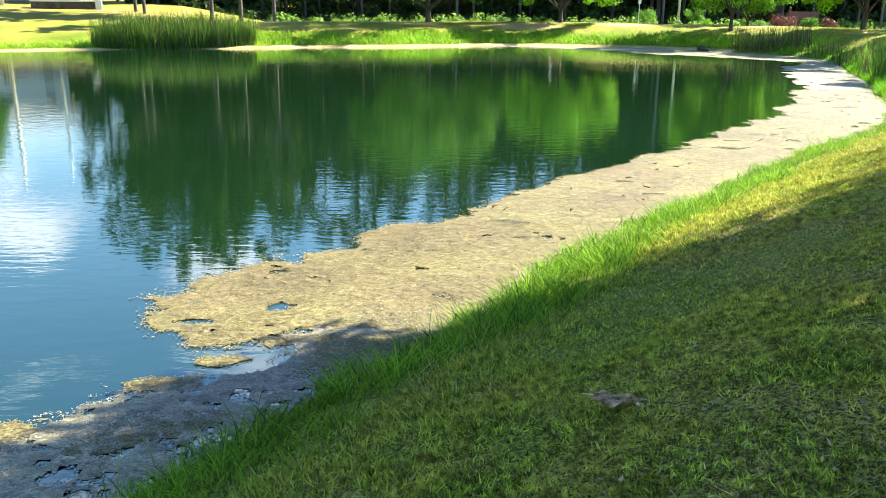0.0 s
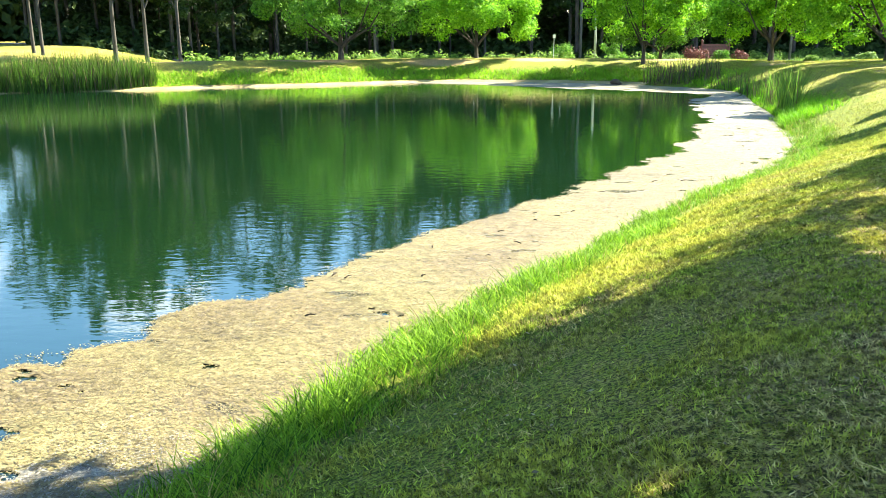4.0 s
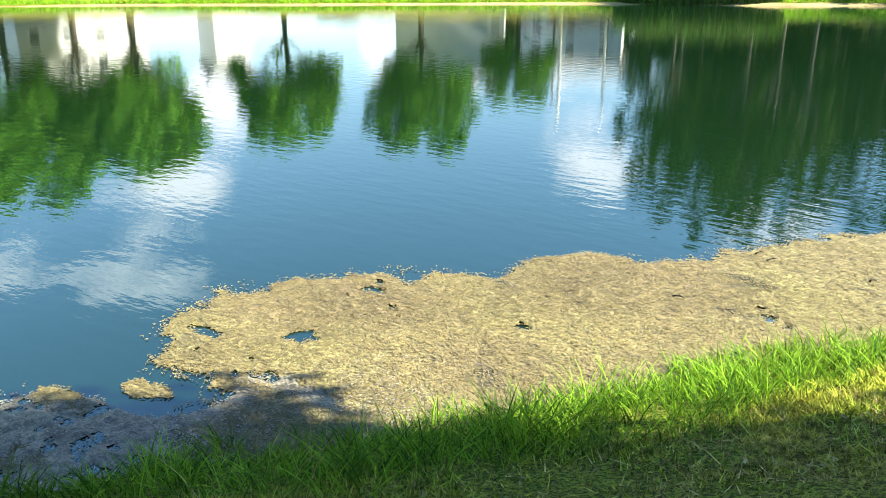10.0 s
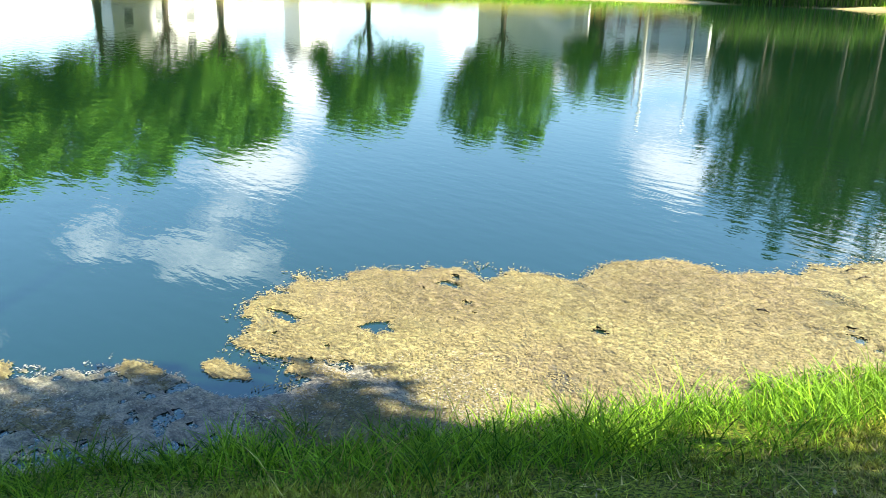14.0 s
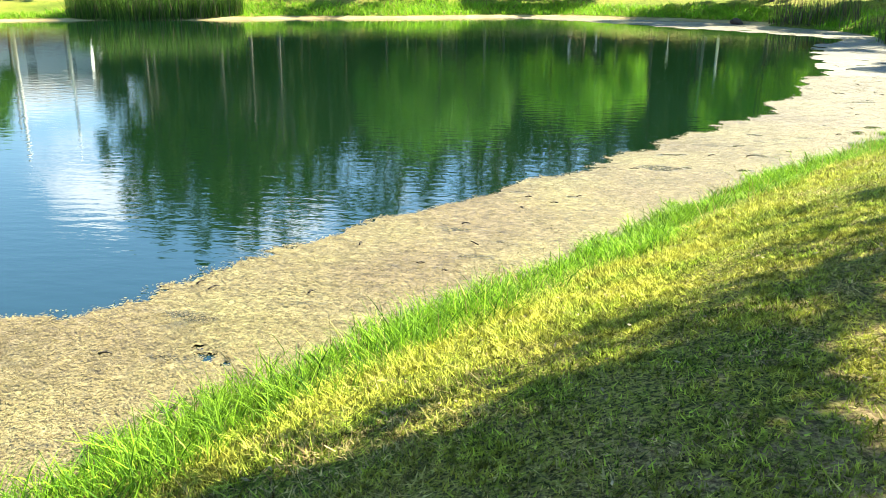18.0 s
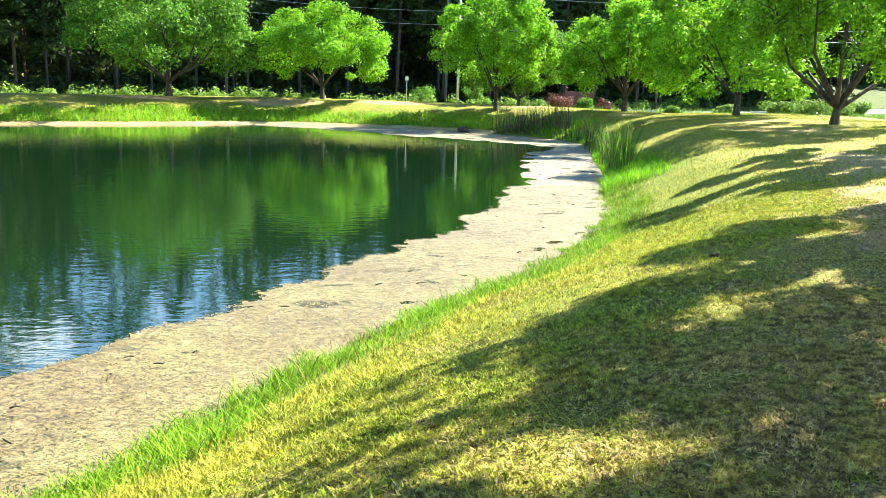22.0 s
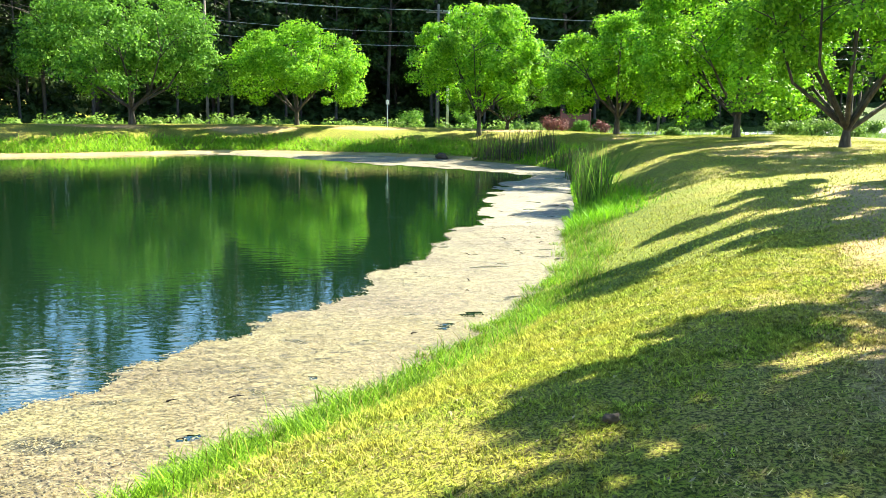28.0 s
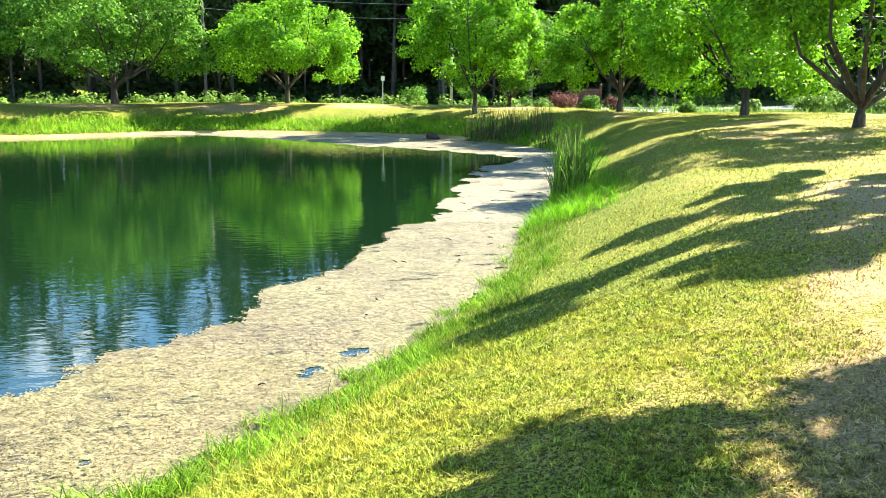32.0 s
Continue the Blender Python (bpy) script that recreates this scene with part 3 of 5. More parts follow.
# ---- the lie of the land ----
SHORE = [(-1.8, 4.3), (-0.55, 6.1), (0.6, 7.6), (1.2, 8.8), (2.1, 10.0), (3.2, 11.3), (4.8, 13.4), (6.5, 15.5), (8.2, 17.2), (10.1, 19.6),
         (12.2, 23.2), (13.3, 26.3), (14.8, 29.9), (16.8, 36.0), (18.9, 42.0), (19.0, 46.0), (16.6, 50.2), (15.0, 52.2), (10.5, 54.4), (4.5, 55.6), (-2.5, 52.6),
         (-8.6, 51.0), (-12, 49.2), (-20, 46.6), (-28, 42.0), (-34, 38.0), (-45, 31.5), (-53, 24), (-57, 12), (-52, -4), (-38, -14), (-20, -13), (-8, -5)]


def spline(pts, per=8, closed=True):
    p = np.array(pts, float)
    n = len(p)
    out = []
    for i in range(n if closed else n - 1):
        if closed:
            a, b, c, d = p[i - 1], p[i], p[(i + 1) % n], p[(i + 2) % n]
        else:
            a, b, c, d = p[max(i - 1, 0)], p[i], p[i + 1], p[min(i + 2, n - 1)]
        for k in range(per):
            t = k / per
            out.append(0.5 * (2 * b + (c - a) * t + (2 * a - 5 * b + 4 * c - d) * t * t + (3 * b - a - 3 * c + d) * t**3))
    if not closed:
        out.append(p[-1])
    return np.array(out)


def signed(poly, x, y):
    """Distance to a closed outline; below zero inside it."""
    shape = np.shape(x)
    x, y = np.ravel(np.asarray(x, float)), np.ravel(np.asarray(y, float))
    best = np.full(x.shape, 1e9)
    inside = np.zeros(x.shape, bool)
    for (ax, ay), (bx, by) in zip(poly, np.roll(poly, -1, 0)):
        dx, dy = bx - ax, by - ay
        t = np.clip(((x - ax) * dx + (y - ay) * dy) / (dx * dx + dy * dy + 1e-12), 0, 1)
        best = np.minimum(best, (x - ax - t * dx) ** 2 + (y - ay - t * dy) ** 2)
        hit = ((ay > y) != (by > y)) & (x < (bx - ax) * (y - ay) / (by - ay + 1e-15) + ax)
        inside ^= hit
    d = np.sqrt(best)
    return np.where(inside, -d, d).reshape(shape)


SHORE_LINE = spline(SHORE, 6)
EAST_D, EAST_Z = [0, 0.4, 1.5, 2.5, 3.2, 4.5, 7, 10, 13, 20, 30, 80], [0, 0.16, 0.58, 0.98, 1.2, 1.38, 1.55, 1.66, 1.62, 0.95, 0.5, 0.4]
NORTH_D, NORTH_Z = [0, 0.5, 1.5, 3, 5, 7, 9, 13, 18, 26, 80], [0, 0.12, 0.35, 0.8, 1.2, 1.32, 1.3, 1.0, 0.6, 0.4, 0.4]
WEST_D, WEST_Z = [0, 0.8, 2, 4, 8, 14, 24, 40, 90], [0, 0.10, 0.28, 0.50, 0.85, 1.40, 2.25, 2.45, 2.6]


def smooth01(a, b, x):
    t = np.clip((x - a) / (b - a), 0, 1)
    return t * t * (3 - 2 * t)


def land_of(d, x, y):
    east, north, west = np.interp(d, EAST_D, EAST_Z), np.interp(d, NORTH_D, NORTH_Z), np.interp(d, WEST_D, WEST_Z)
    wn_ = smooth01(42, 52, y)
    z = east * (1 - wn_) + north * wn_
    ww = smooth01(-12, -24, x) * smooth01(-30, 20, y)
    z = z * (1 - ww) + west * ww
    z = z + 4.0 * smooth01(0, 85, (x - 52) * 0.62 + (y - 82) * 0.78) * smooth01(30, 55, x)
    return np.where(d < 0, np.maximum(-1.4, 0.32 * d), z)


def land(x, y):
    """Height of the ground."""
    x, y = np.asarray(x, float), np.asarray(y, float)
    d = signed(SHORE_LINE, x, y)
    bumps = (fbm(x * 0.35, y * 0.35, 5.0, 3) - 0.5) * 0.10 * smooth01(0.5, 4, d)
    return land_of(d, x, y) + bumps


def gz(x, y):
    return float(land(np.array([x]), np.array([y]))[0])


# ---- ground, water, algae, shore, road ----
def axis(*stops):
    """Grid lines: stops of (start, end, step)."""
    return np.concatenate([np.arange(a, b, s) for a, b, s in stops] + [[stops[-1][1]]])


gx = axis((-1500, -300, 200), (-300, -80, 20), (-80, -10, 2.0), (-10, -4, 0.5), (-4, 22, 0.22), (22, 40, 1.0), (40, 90, 3.0), (90, 300, 21), (300, 1500, 200))
gy = axis((-1500, -200, 200), (-200, -30, 17), (-30, -6, 2.0), (-6, 0, 0.6), (0, 30, 0.22), (30, 66, 0.6), (66, 130, 2.5), (130, 300, 17), (300, 1500, 200))
GX, GY = np.meshgrid(gx, gy)
GZ = land(GX, GY)
ni, nj = GX.shape
idx = np.arange(ni * nj).reshape(ni, nj)
quads = np.stack([idx[:-1, :-1], idx[:-1, 1:], idx[1:, 1:], idx[1:, :-1]], -1).reshape(-1, 4)
ground = part("ground", mesh_np("ground", np.stack([GX, GY, GZ], -1).reshape(-1, 3), quads, LAWN, True))
# bare soil worn along the crest and the foot trail: centre, half-lengths, turn
WORN = ((6.2, 7.4, 1.1, 0.45, 50, 0.7), (4.2, 5.5, 0.7, 0.3, 45, 0.8), (10.9, 13.3, 1.2, 0.4, 50, 0.7), (12.2, 14.8, 1.6, 0.6, 52, 0.8), (13.8, 17.4, 1.6, 0.8, 55, 0.55), (17.0, 21.9, 2.0, 1.0, 58, 0.6), (21.6, 33.0, 2.2, 1.2, 70, 1),
        (22.4, 30.9, 1.8, 1.0, 60, 1), (24, 37.5, 2.0, 1.2, 75, 1), (-12.0, 59.0, 2.6, 2.6, 0, 1), (-3.0, 59.5, 3.0, 1.6, 5, 1), (5.5, 60.5, 3.0, 1.4, 0, 1), (12.5, 60, 2.6, 1.2, -10, 1), (20, 57, 2.4, 1.2, -30, 1), (24.0, 49.0, 2.2, 1.4, 70, 1),
        (5.2, 6.6, 4.0, 1.7, 50, 0.44), (8.2, 9.9, 3.4, 1.3, 52, 0.31), (12.9, 14.0, 3.0, 0.9, 52, 0.36), (2.6, 3.0, 3.0, 1.2, 45, 0.36), (16.0, 20.0, 4.0, 1.6, 55, 0.4))


def worn_at(x, y):
    """How far the grass is worn away, 0 to 1."""
    w = np.zeros(np.shape(x))
    for wx, wy, wa, wb, turn, most in WORN:
        ca, sa = math.cos(radians(turn)), math.sin(radians(turn))
        wu, wv = (x - wx) * ca + (y - wy) * sa, -(x - wx) * sa + (y - wy) * ca
        w = np.maximum(w, most * np.clip(1.25 - np.sqrt((wu / wa) ** 2 + (wv / wb) ** 2), 0, 1))
    return w * (0.55 + 0.6 * fbm(x * 1.6, y * 1.6, 71.0, 3))


WEAR = worn_at(GX, GY)
ground.data.attributes.new("wear", "FLOAT", "POINT").data.foreach_set("value", WEAR.ravel().astype(np.float32))
tagged(ground, "mown sunlit lawn banks with dry tan patches", "ground", kind="structure")

bm = bmesh.new()
outline = [bm.verts.new((x, y, 0)) for x, y in spline([(p[0] + 1.6 * (p[0] + 18) / 40, p[1] + 1.6 * (p[1] - 22) / 40) for p in SHORE], 3)]
bm.faces.new(outline)
bmesh.ops.triangulate(bm, faces=bm.faces[:])
water = part("water", mesh_bm("water", bm, WATER))
tagged(water, "green still pond water with faint ripples", "water", kind="structure")

# the floating mat of dried algae along the bank
ALGAE_EDGE = [(-1.15, 6.0), (-1.35, 6.45), (-1.95, 6.55), (-2.35, 6.75), (-2.75, 7.15), (-2.55, 7.7), (-2.3, 8.2), (-1.85, 8.65), (-1.45, 8.55), (-1.6, 9.0), (-1.1, 9.6), (-0.7, 10.15),
              (0.0, 10.35), (0.25, 10.9), (0.95, 11.75), (1.9, 13.25), (3.7, 15.5), (4.9, 16.9), (6.3, 18.55), (7.1, 19.8), (8.6, 22.0), (10.3, 25.4), (11.6, 28.2), (12.9, 31.3),
              (13.6, 34.0), (15.1, 38.2), (16.7, 41.8), (15.4, 44.2), (12.2, 46.9), (9.4, 49.8), (6.0, 53.0), (2.0, 54.2), (-1.0, 52.9), (2.5, 56.0), (6, 57), (11, 56.5), (16, 54), (18.5, 51),
              (21, 46), (20.5, 41), (17.5, 34), (16, 29.5), (14.5, 25.5), (13, 22), (10.8, 18.6), (8.6, 16.0), (6.8, 14.2), (5.0, 12.0), (3.2, 9.8), (2, 8.2), (1, 6.6), (0, 5.2), (-0.6, 4.4)]
ALGAE_LINE = spline(ALGAE_EDGE, 4)


def algae_cover(x, y):
    """Above zero where the mat floats."""
    d = -signed(ALGAE_LINE, x, y)
    far = np.clip((y - 8) / 30, 0, 1)
    c = d + (fbm(x * 1.3, y * 1.3, 2.0, 5) - 0.5) * (0.7 + 0.9 * far) + (fbm(x * 6, y * 6, 9.0, 4) - 0.5) * 0.3
    c = np.where(d < -0.3, -1.0, c)
    hole = fbm(x * 4.5, y * 6.5, 17.0, 5)
    c = np.minimum(c, (0.76 - hole) * 4 + 3.0 * smooth01(0.4, 1.5, d) + 3.0 * smooth01(9.5, 10.5, y))
    s = signed(SHORE_LINE, x, y)
    slit = fbm(x * 2.7 + y * 0.6, y * 5.0 - x * 1.4, 61.0, 5)
    c = np.minimum(c, (0.90 - 0.11 * smooth01(-1.3, -0.5, s) * smooth01(14, 17, y) - slit) * 4 + 3.0 * smooth01(12, 9.5, y))
    pool = fbm(x * 4.0, y * 4.0, 63.0, 4)
    c = np.minimum(c, (0.765 - pool) * 4 + 1.2 * smooth01(-0.3, -1.4, s) + 3.0 * smooth01(9, 7, y) + 3.0 * smooth01(10, 13, y))
    for cx, cy, rx, ry, a in ((-1.55, 7.35, 0.11, 0.10, 0.3), (-2.2, 6.95, 0.16, 0.06, 0.1), (-1.2, 6.75, 0.2, 0.06, 0.1), (-0.75, 6.75, 0.16, 0.05, 0.1), (-1.75, 8.35, 0.10, 0.05, 0), (-0.28, 8.48, 0.05, 0.035, 0)):
        e = ((x - cx) / rx) ** 2 + ((y - cy) / ry) ** 2
        c = np.minimum(c, (e - 1 + 3.0 * (fbm(x * 13, y * 17, 4.0, 3) - 0.5)) * 0.12)
    for cx, cy, rx, ry, a in ((-2.1, 5.72, 0.26, 0.13, 0.1), (-1.95, 5.05, 0.55, 0.17, 0.5), (-2.85, 5.0, 0.22, 0.16, 0), (-1.75, 6.15, 0.2, 0.11, 0.2), (-2.9, 4.1, 0.5, 0.3, 0.4)):
        ca, sa = math.cos(a), math.sin(a)
        u, v = (x - cx) * ca + (y - cy) * sa, -(x - cx) * sa + (y - cy) * ca
        e = 1 - (u / rx) ** 2 - (v / ry) ** 2 + 1.7 * (fbm(x * 7, y * 7, 12.0, 4) - 0.5)
        c = np.maximum(c, np.where(e > 0, 0.03 + 0 * e, -1))
    return c


def scum_cover(x, y):
    """Above zero where thin broken scum floats under the bank."""
    s = signed(SHORE_LINE, x, y)
    reach = smooth01(-1.75, -0.75, s) * smooth01(8.6, 7.0, y)
    return reach * 0.85 + (fbm(x * 1.6, y * 1.6, 31.0, 3) - 0.5) * 0.7 + (fbm(x * 11, y * 11, 33.0, 3) - 0.5) * 0.8 - 0.62 - 2.0 * smooth01(1.0, 0.6, ((x + 1.75) / 0.55) ** 2 + ((y - 6.3) / 0.42) ** 2)


def algae_patch(x0, x1, y0, y1, step, cover=algae_cover):
    xs, ys = np.arange(x0, x1, step), np.arange(y0 - 0.5 * step, y1 + 1.5 * step, step)
    X, Y = np.meshgrid(xs, ys)
    s = signed(SHORE_LINE, X, Y)
    keep = (s > -7) & (s < 0.3)
    C = np.full(X.shape, -1.0)
    C[keep] = cover(X[keep], Y[keep])
    on = C > 0
    cell = on[:-1, :-1] & on[:-1, 1:] & on[1:, 1:] & on[1:, :-1]
    rel = fbm(X * 4.5, Y * 4.5, 7.0, 4) * 0.014 + vnoise(X * 17, Y * 17, 3.0) * 0.012
    Z = 0.004 + rel * np.clip(C * 4, 0.05, 1.0) * (1 - 0.88 * smooth01(9, 14, Y))
    jx = (hash2(X * 91, Y * 57, 1.0) - 0.5) * step * 0.55
    jy = (hash2(X * 33, Y * 77, 2.0) - 0.5) * step * 0.55
    i = np.arange(X.size).reshape(X.shape)
    q = np.stack([i[:-1, :-1], i[:-1, 1:], i[1:, 1:], i[1:, :-1]], -1)[cell]
    used, q = np.unique(q, return_inverse=True)
    v = np.stack([X + jx, Y + jy, Z], -1).reshape(-1, 3)[used]
    return v, q.reshape(-1, 4)


pv, pf, off = [], [], 0
for a in ((-4, 6, 3, 10, 0.024), (-2, 10, 10, 15, 0.032), (2, 16, 15, 26, 0.045), (4, 22, 26, 44, 0.06), (4, 22, 44, 57, 0.10), (-4, 4, 48, 58, 0.2)):
    v, f = algae_patch(*a)
    pv.append(v)
    pf.append(f + off)
    off += len(v)
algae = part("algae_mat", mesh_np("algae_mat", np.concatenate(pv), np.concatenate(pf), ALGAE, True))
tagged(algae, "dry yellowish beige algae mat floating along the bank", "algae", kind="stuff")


v, f = algae_patch(-5, 2, 1.5, 8.6, 0.026, scum_cover)
v[:, 2] -= 0.003
scum = part("algae_scum", mesh_np("algae_scum", v, f, SCUM, True))
tagged(scum, "thin broken grey-brown scum floating under the bank", "algae", kind="stuff")


def flakes(n, x0, x1, y0, y1, cover, edge, size, seed):
    """Small curled flakes lying on the mat, out over its rim."""
    r = np.random.default_rng(seed)
    x, y = r.uniform(x0, x1, n), r.uniform(y0, y1, n)
    s = signed(SHORE_LINE, x, y)
    ok = (s > -6) & (s < 0.15)
    x, y = x[ok], y[ok]
    k = cover(x, y)
    ok = k > edge
    x, y, k = x[ok], y[ok], k[ok]
    m = len(x)
    a = r.uniform(0, 2 * np.pi, m)
    ln, wd = size * r.uniform(0.5, 1.4, m), size * r.uniform(0.18, 0.5, m)
    u, v = np.stack([np.cos(a), np.sin(a)], -1), np.stack([-np.sin(a), np.cos(a)], -1)
    z = 0.010 + (fbm(x * 4.5, y * 4.5, 7.0, 4) * 0.020 + vnoise(x * 17, y * 17, 3.0) * 0.012) * np.clip(k * 4, 0.05, 1.0)
    p = np.stack([x, y], -1)
    rows = []
    for du, dv, dz in ((-1, 0, -0.25), (0, 1, 0.5), (1, 0, -0.25), (0, -1, 0.0)):
        q = p + u * (ln * du * 0.5)[:, None] + v * (wd * dv * 0.5)[:, None]
        rows.append(np.c_[q, z + dz * size * 0.16 * r.uniform(0, 1, m)])
    return np.stack(rows, 1).reshape(-1, 3), np.arange(m * 4, dtype=np.int32).reshape(-1, 4)


def flake_stuff(name, label, groups, mat):
    v_, f_, o_ = [], [], 0
    for v, f in groups:
        v_.append(v)
        f_.append(f + o_)
        o_ += len(v)
    tagged(part(name, mesh_np(name, np.concatenate(v_), np.concatenate(f_), mat)), label, "algae", kind="stuff")


flake_stuff("algae_flakes", "curled yellow and brown flakes on the algae mat",
            [flakes(170000, -3.5, 4.5, 4.5, 10.5, algae_cover, -0.03, 0.028, 1), flakes(60000, -1, 8, 10.5, 15, algae_cover, -0.03, 0.034, 2), flakes(38000, 1, 13, 15, 20, algae_cover, -0.03, 0.038, 3), flakes(26000, -3.5, 4.5, 4.5, 12, algae_cover, -0.14, 0.032, 6)], FLAKE)
flake_stuff("far_sheen_flakes", "flakes on the farther algae mat, coloured pale grey-beige for sky sheen",
            [flakes(38000, 1, 13, 15, 20, algae_cover, -0.03, 0.038, 7), flakes(60000, 5, 16, 20, 28, algae_cover, -0.03, 0.045, 4)], FLAKE_PALE)
flake_stuff("scum_flakes", "grey-brown flakes of thin scum under the bank", [flakes(90000, -5, 1.5, 1.5, 8.4, scum_cover, -0.06, 0.026, 5)], FLAKE_GREY)


def ribbon(name, line, d0, d1, mat, lift, n=4, closed=False):
    """A strip laid on the ground along a line, between two offsets to its right."""
    line = np.array(line)
    t = np.gradient(line, axis=0)
    t /= np.linalg.norm(t, axis=1)[:, None] + 1e-9
    nrm = np.stack([t[:, 1], -t[:, 0]], -1)
    rows = []
    for k in range(n + 1):
        o = d0 + (d1 - d0) * k / n
        wob = (fbm(line[:, 0] * 0.7, line[:, 1] * 0.7, 40.0 + k, 3) - 0.5) * 0.5 * abs(d1 - d0) * (0.6 if k in (0, n) else 0)
        p = line + nrm * (o + wob)[:, None] if np.ndim(wob) else line + nrm * o
        rows.append(np.c_[p, land(p[:, 0], p[:, 1]) + lift])
    v = np.stack(rows, 1)
    m = len(line)
    i = np.arange(m * (n + 1)).reshape(m, n + 1)
    f = np.stack([i[:-1, :-1], i[:-1, 1:], i[1:, 1:], i[1:, :-1]], -1).reshape(-1, 4)
    return mesh_np(name, v.reshape(-1, 3), f, mat, True)


far_shore = spline(SHORE[16:28], 30, closed=False)
sand = part("shore_strip", ribbon("shore_strip", far_shore, -0.35, 0.5, SAND, 0.015, 6))
tagged(sand, "pale dry mud strip along the far waterline", "shore", kind="structure")

ROAD_LINE = spline([(-150, 92), (-80, 84), (-40, 80), (-15, 80), (5, 81), (20, 81), (34, 80), (50, 83.5), (66, 87), (88, 90), (120, 95), (200, 110)], 10, closed=False)
road = part("road", ribbon("road", ROAD_LINE, -2.6, 2.6, ASPHALT, 0.03, 3))
tagged(road, "pale sunlit asphalt road behind the bank", "road", kind="structure")
LANE_LINE = spline([(33, 80), (40, 70), (48, 66.6), (60, 70), (90, 76), (160, 90)], 10, closed=False)
lane = part("road_lane", ribbon("road_lane", LANE_LINE, -1.6, 1.6, ASPHALT, 0.04, 3))
tagged(lane, "narrow pale side lane branching off the road", "road", kind="structure")
LOT_LINE = spline([(-110, 62), (-80, 66), (-62, 72), (-52, 80)], 10, closed=False)
lot = part("parking_lot", ribbon("parking_lot", LOT_LINE, -5.0, 5.0, ASPHALT, 0.03, 3))
tagged(lot, "pale asphalt parking area beside the houses", "parking lot", kind="structure")


# ---- grass ----
def blades(pos, height, width, lean, seed, segs=1, droop=0.0):
    """Tapered grass blades: pos (n, 3); returns verts and faces."""
    rng = np.random.default_rng(seed)
    n = len(pos)
    a = rng.uniform(0, 2 * np.pi, n)
    face = rng.uniform(0, 2 * np.pi, n)
    ln = np.abs(rng.normal(0, 1, n)) * lean
    side = np.stack([np.cos(face), np.sin(face), np.zeros(n)], -1)
    way = np.stack([np.cos(a), np.sin(a), np.zeros(n)], -1)
    h, w = np.asarray(height), np.asarray(width)
    vs = []
    for k in range(segs):
        t = k / segs
        c = pos + way * (h * (ln * t + droop * t**2))[:, None] + np.array([0, 0, 1.0]) * (h * (t - droop * 0.45 * t**2.5))[:, None]
        ww = (w * (1 - 0.75 * t**1.5))[:, None] * side * 0.5
        vs += [c - ww, c + ww]
    tip = pos + way * (h * (ln + droop))[:, None] + np.array([0, 0, 1.0]) * (h * (1 - droop * 0.45))[:, None]
    vs.append(tip)
    k = len(vs)
    v = np.stack(vs, 1).reshape(-1, 3)
    base = (np.arange(n) * k)[:, None]
    f = []
    for s in range(segs - 1):
        f += [base + np.array([[2 * s, 2 * s + 1, 2 * s + 3]]), base + np.array([[2 * s, 2 * s + 3, 2 * s + 2]])]
    s = segs - 1
    f.append(base + np.array([[2 * s, 2 * s + 1, 2 * s + 2]]))
    return v, np.concatenate(f).astype(np.int32)


def scatter(n, x0, x1, y0, y1, rule, seed):
    """Points on the ground where rule(d, x, y) beats a die."""
    rng = np.random.default_rng(seed)
    x, y = rng.uniform(x0, x1, n), rng.uniform(y0, y1, n)
    d = signed(SHORE_LINE, x, y)
    ok = rng.uniform(0, 1, n) < rule(d, x, y)
    x, y, d = x[ok], y[ok], d[ok]
    z = land_of(d, x, y) + (fbm(x * 0.35, y * 0.35, 5.0, 3) - 0.5) * 0.10 * smooth01(0.5, 4, d)
    return np.stack([x, y, z], -1), d


def grass_stuff(name, label, groups, mat):
    v, f, off = [], [], 0
    for a, b in groups:
        v.append(a)
        f.append(b + off)
        off += len(a)
    ob = part(name, mesh_np(name, np.concatenate(v), np.concatenate(f), mat))
    return tagged(ob, label, "grass", kind="stuff")


PATHX = np.array([0, 2.2, 3.0, 4.8, 7.5, 9.4])
PATHY = np.array([0.2, 2.4, 3.5, 5.6, 9.2, 11.4])


def near_path(x, y):
    best = np.full(np.shape(x), 1e9)
    for k in range(len(PATHX) - 1):
        ax, ay, bx, by = PATHX[k], PATHY[k], PATHX[k + 1], PATHY[k + 1]
        t = np.clip(((x - ax) * (bx - ax) + (y - ay) * (by - ay)) / ((bx - ax) ** 2 + (by - ay) ** 2), 0, 1)
        best = np.minimum(best, np.hypot(x - ax - t * (bx - ax), y - ay - t * (by - ay)))
    return best


def lawn_rule(d, x, y):
    r = near_path(x, y)
    bare = smooth01(0.60, 0.70, fbm(x * 0.5, y * 0.5, 21.0, 4)) * 0.7
    return (d > 0.9) * (d < 16) * np.clip(1.15 - r / 10, 0.12, 1.0) * np.clip(2.4 * fbm(x * 3, y * 3, 83.0, 3) - 0.5, 0.25, 1) * (1 - bare) * (1 - 0.8 * smooth01(0.35, 0.8, worn_at(x, y)))


p, d = scatter(3300000, -2.5, 15.5, -0.5, 19, lawn_rule, 3)
rng = np.random.default_rng(8)
dry = fbm(p[:, 0] * 0.5, p[:, 1] * 0.5, 14.0, 4) + 0.5 * (fbm(p[:, 0] * 4, p[:, 1] * 4, 85.0, 2) - 0.5) + rng.normal(0, 0.13, len(p)) + 0.40 * smooth01(2.4, 5.2, d) + 0.5 * worn_at(p[:, 0], p[:, 1]) > 0.665
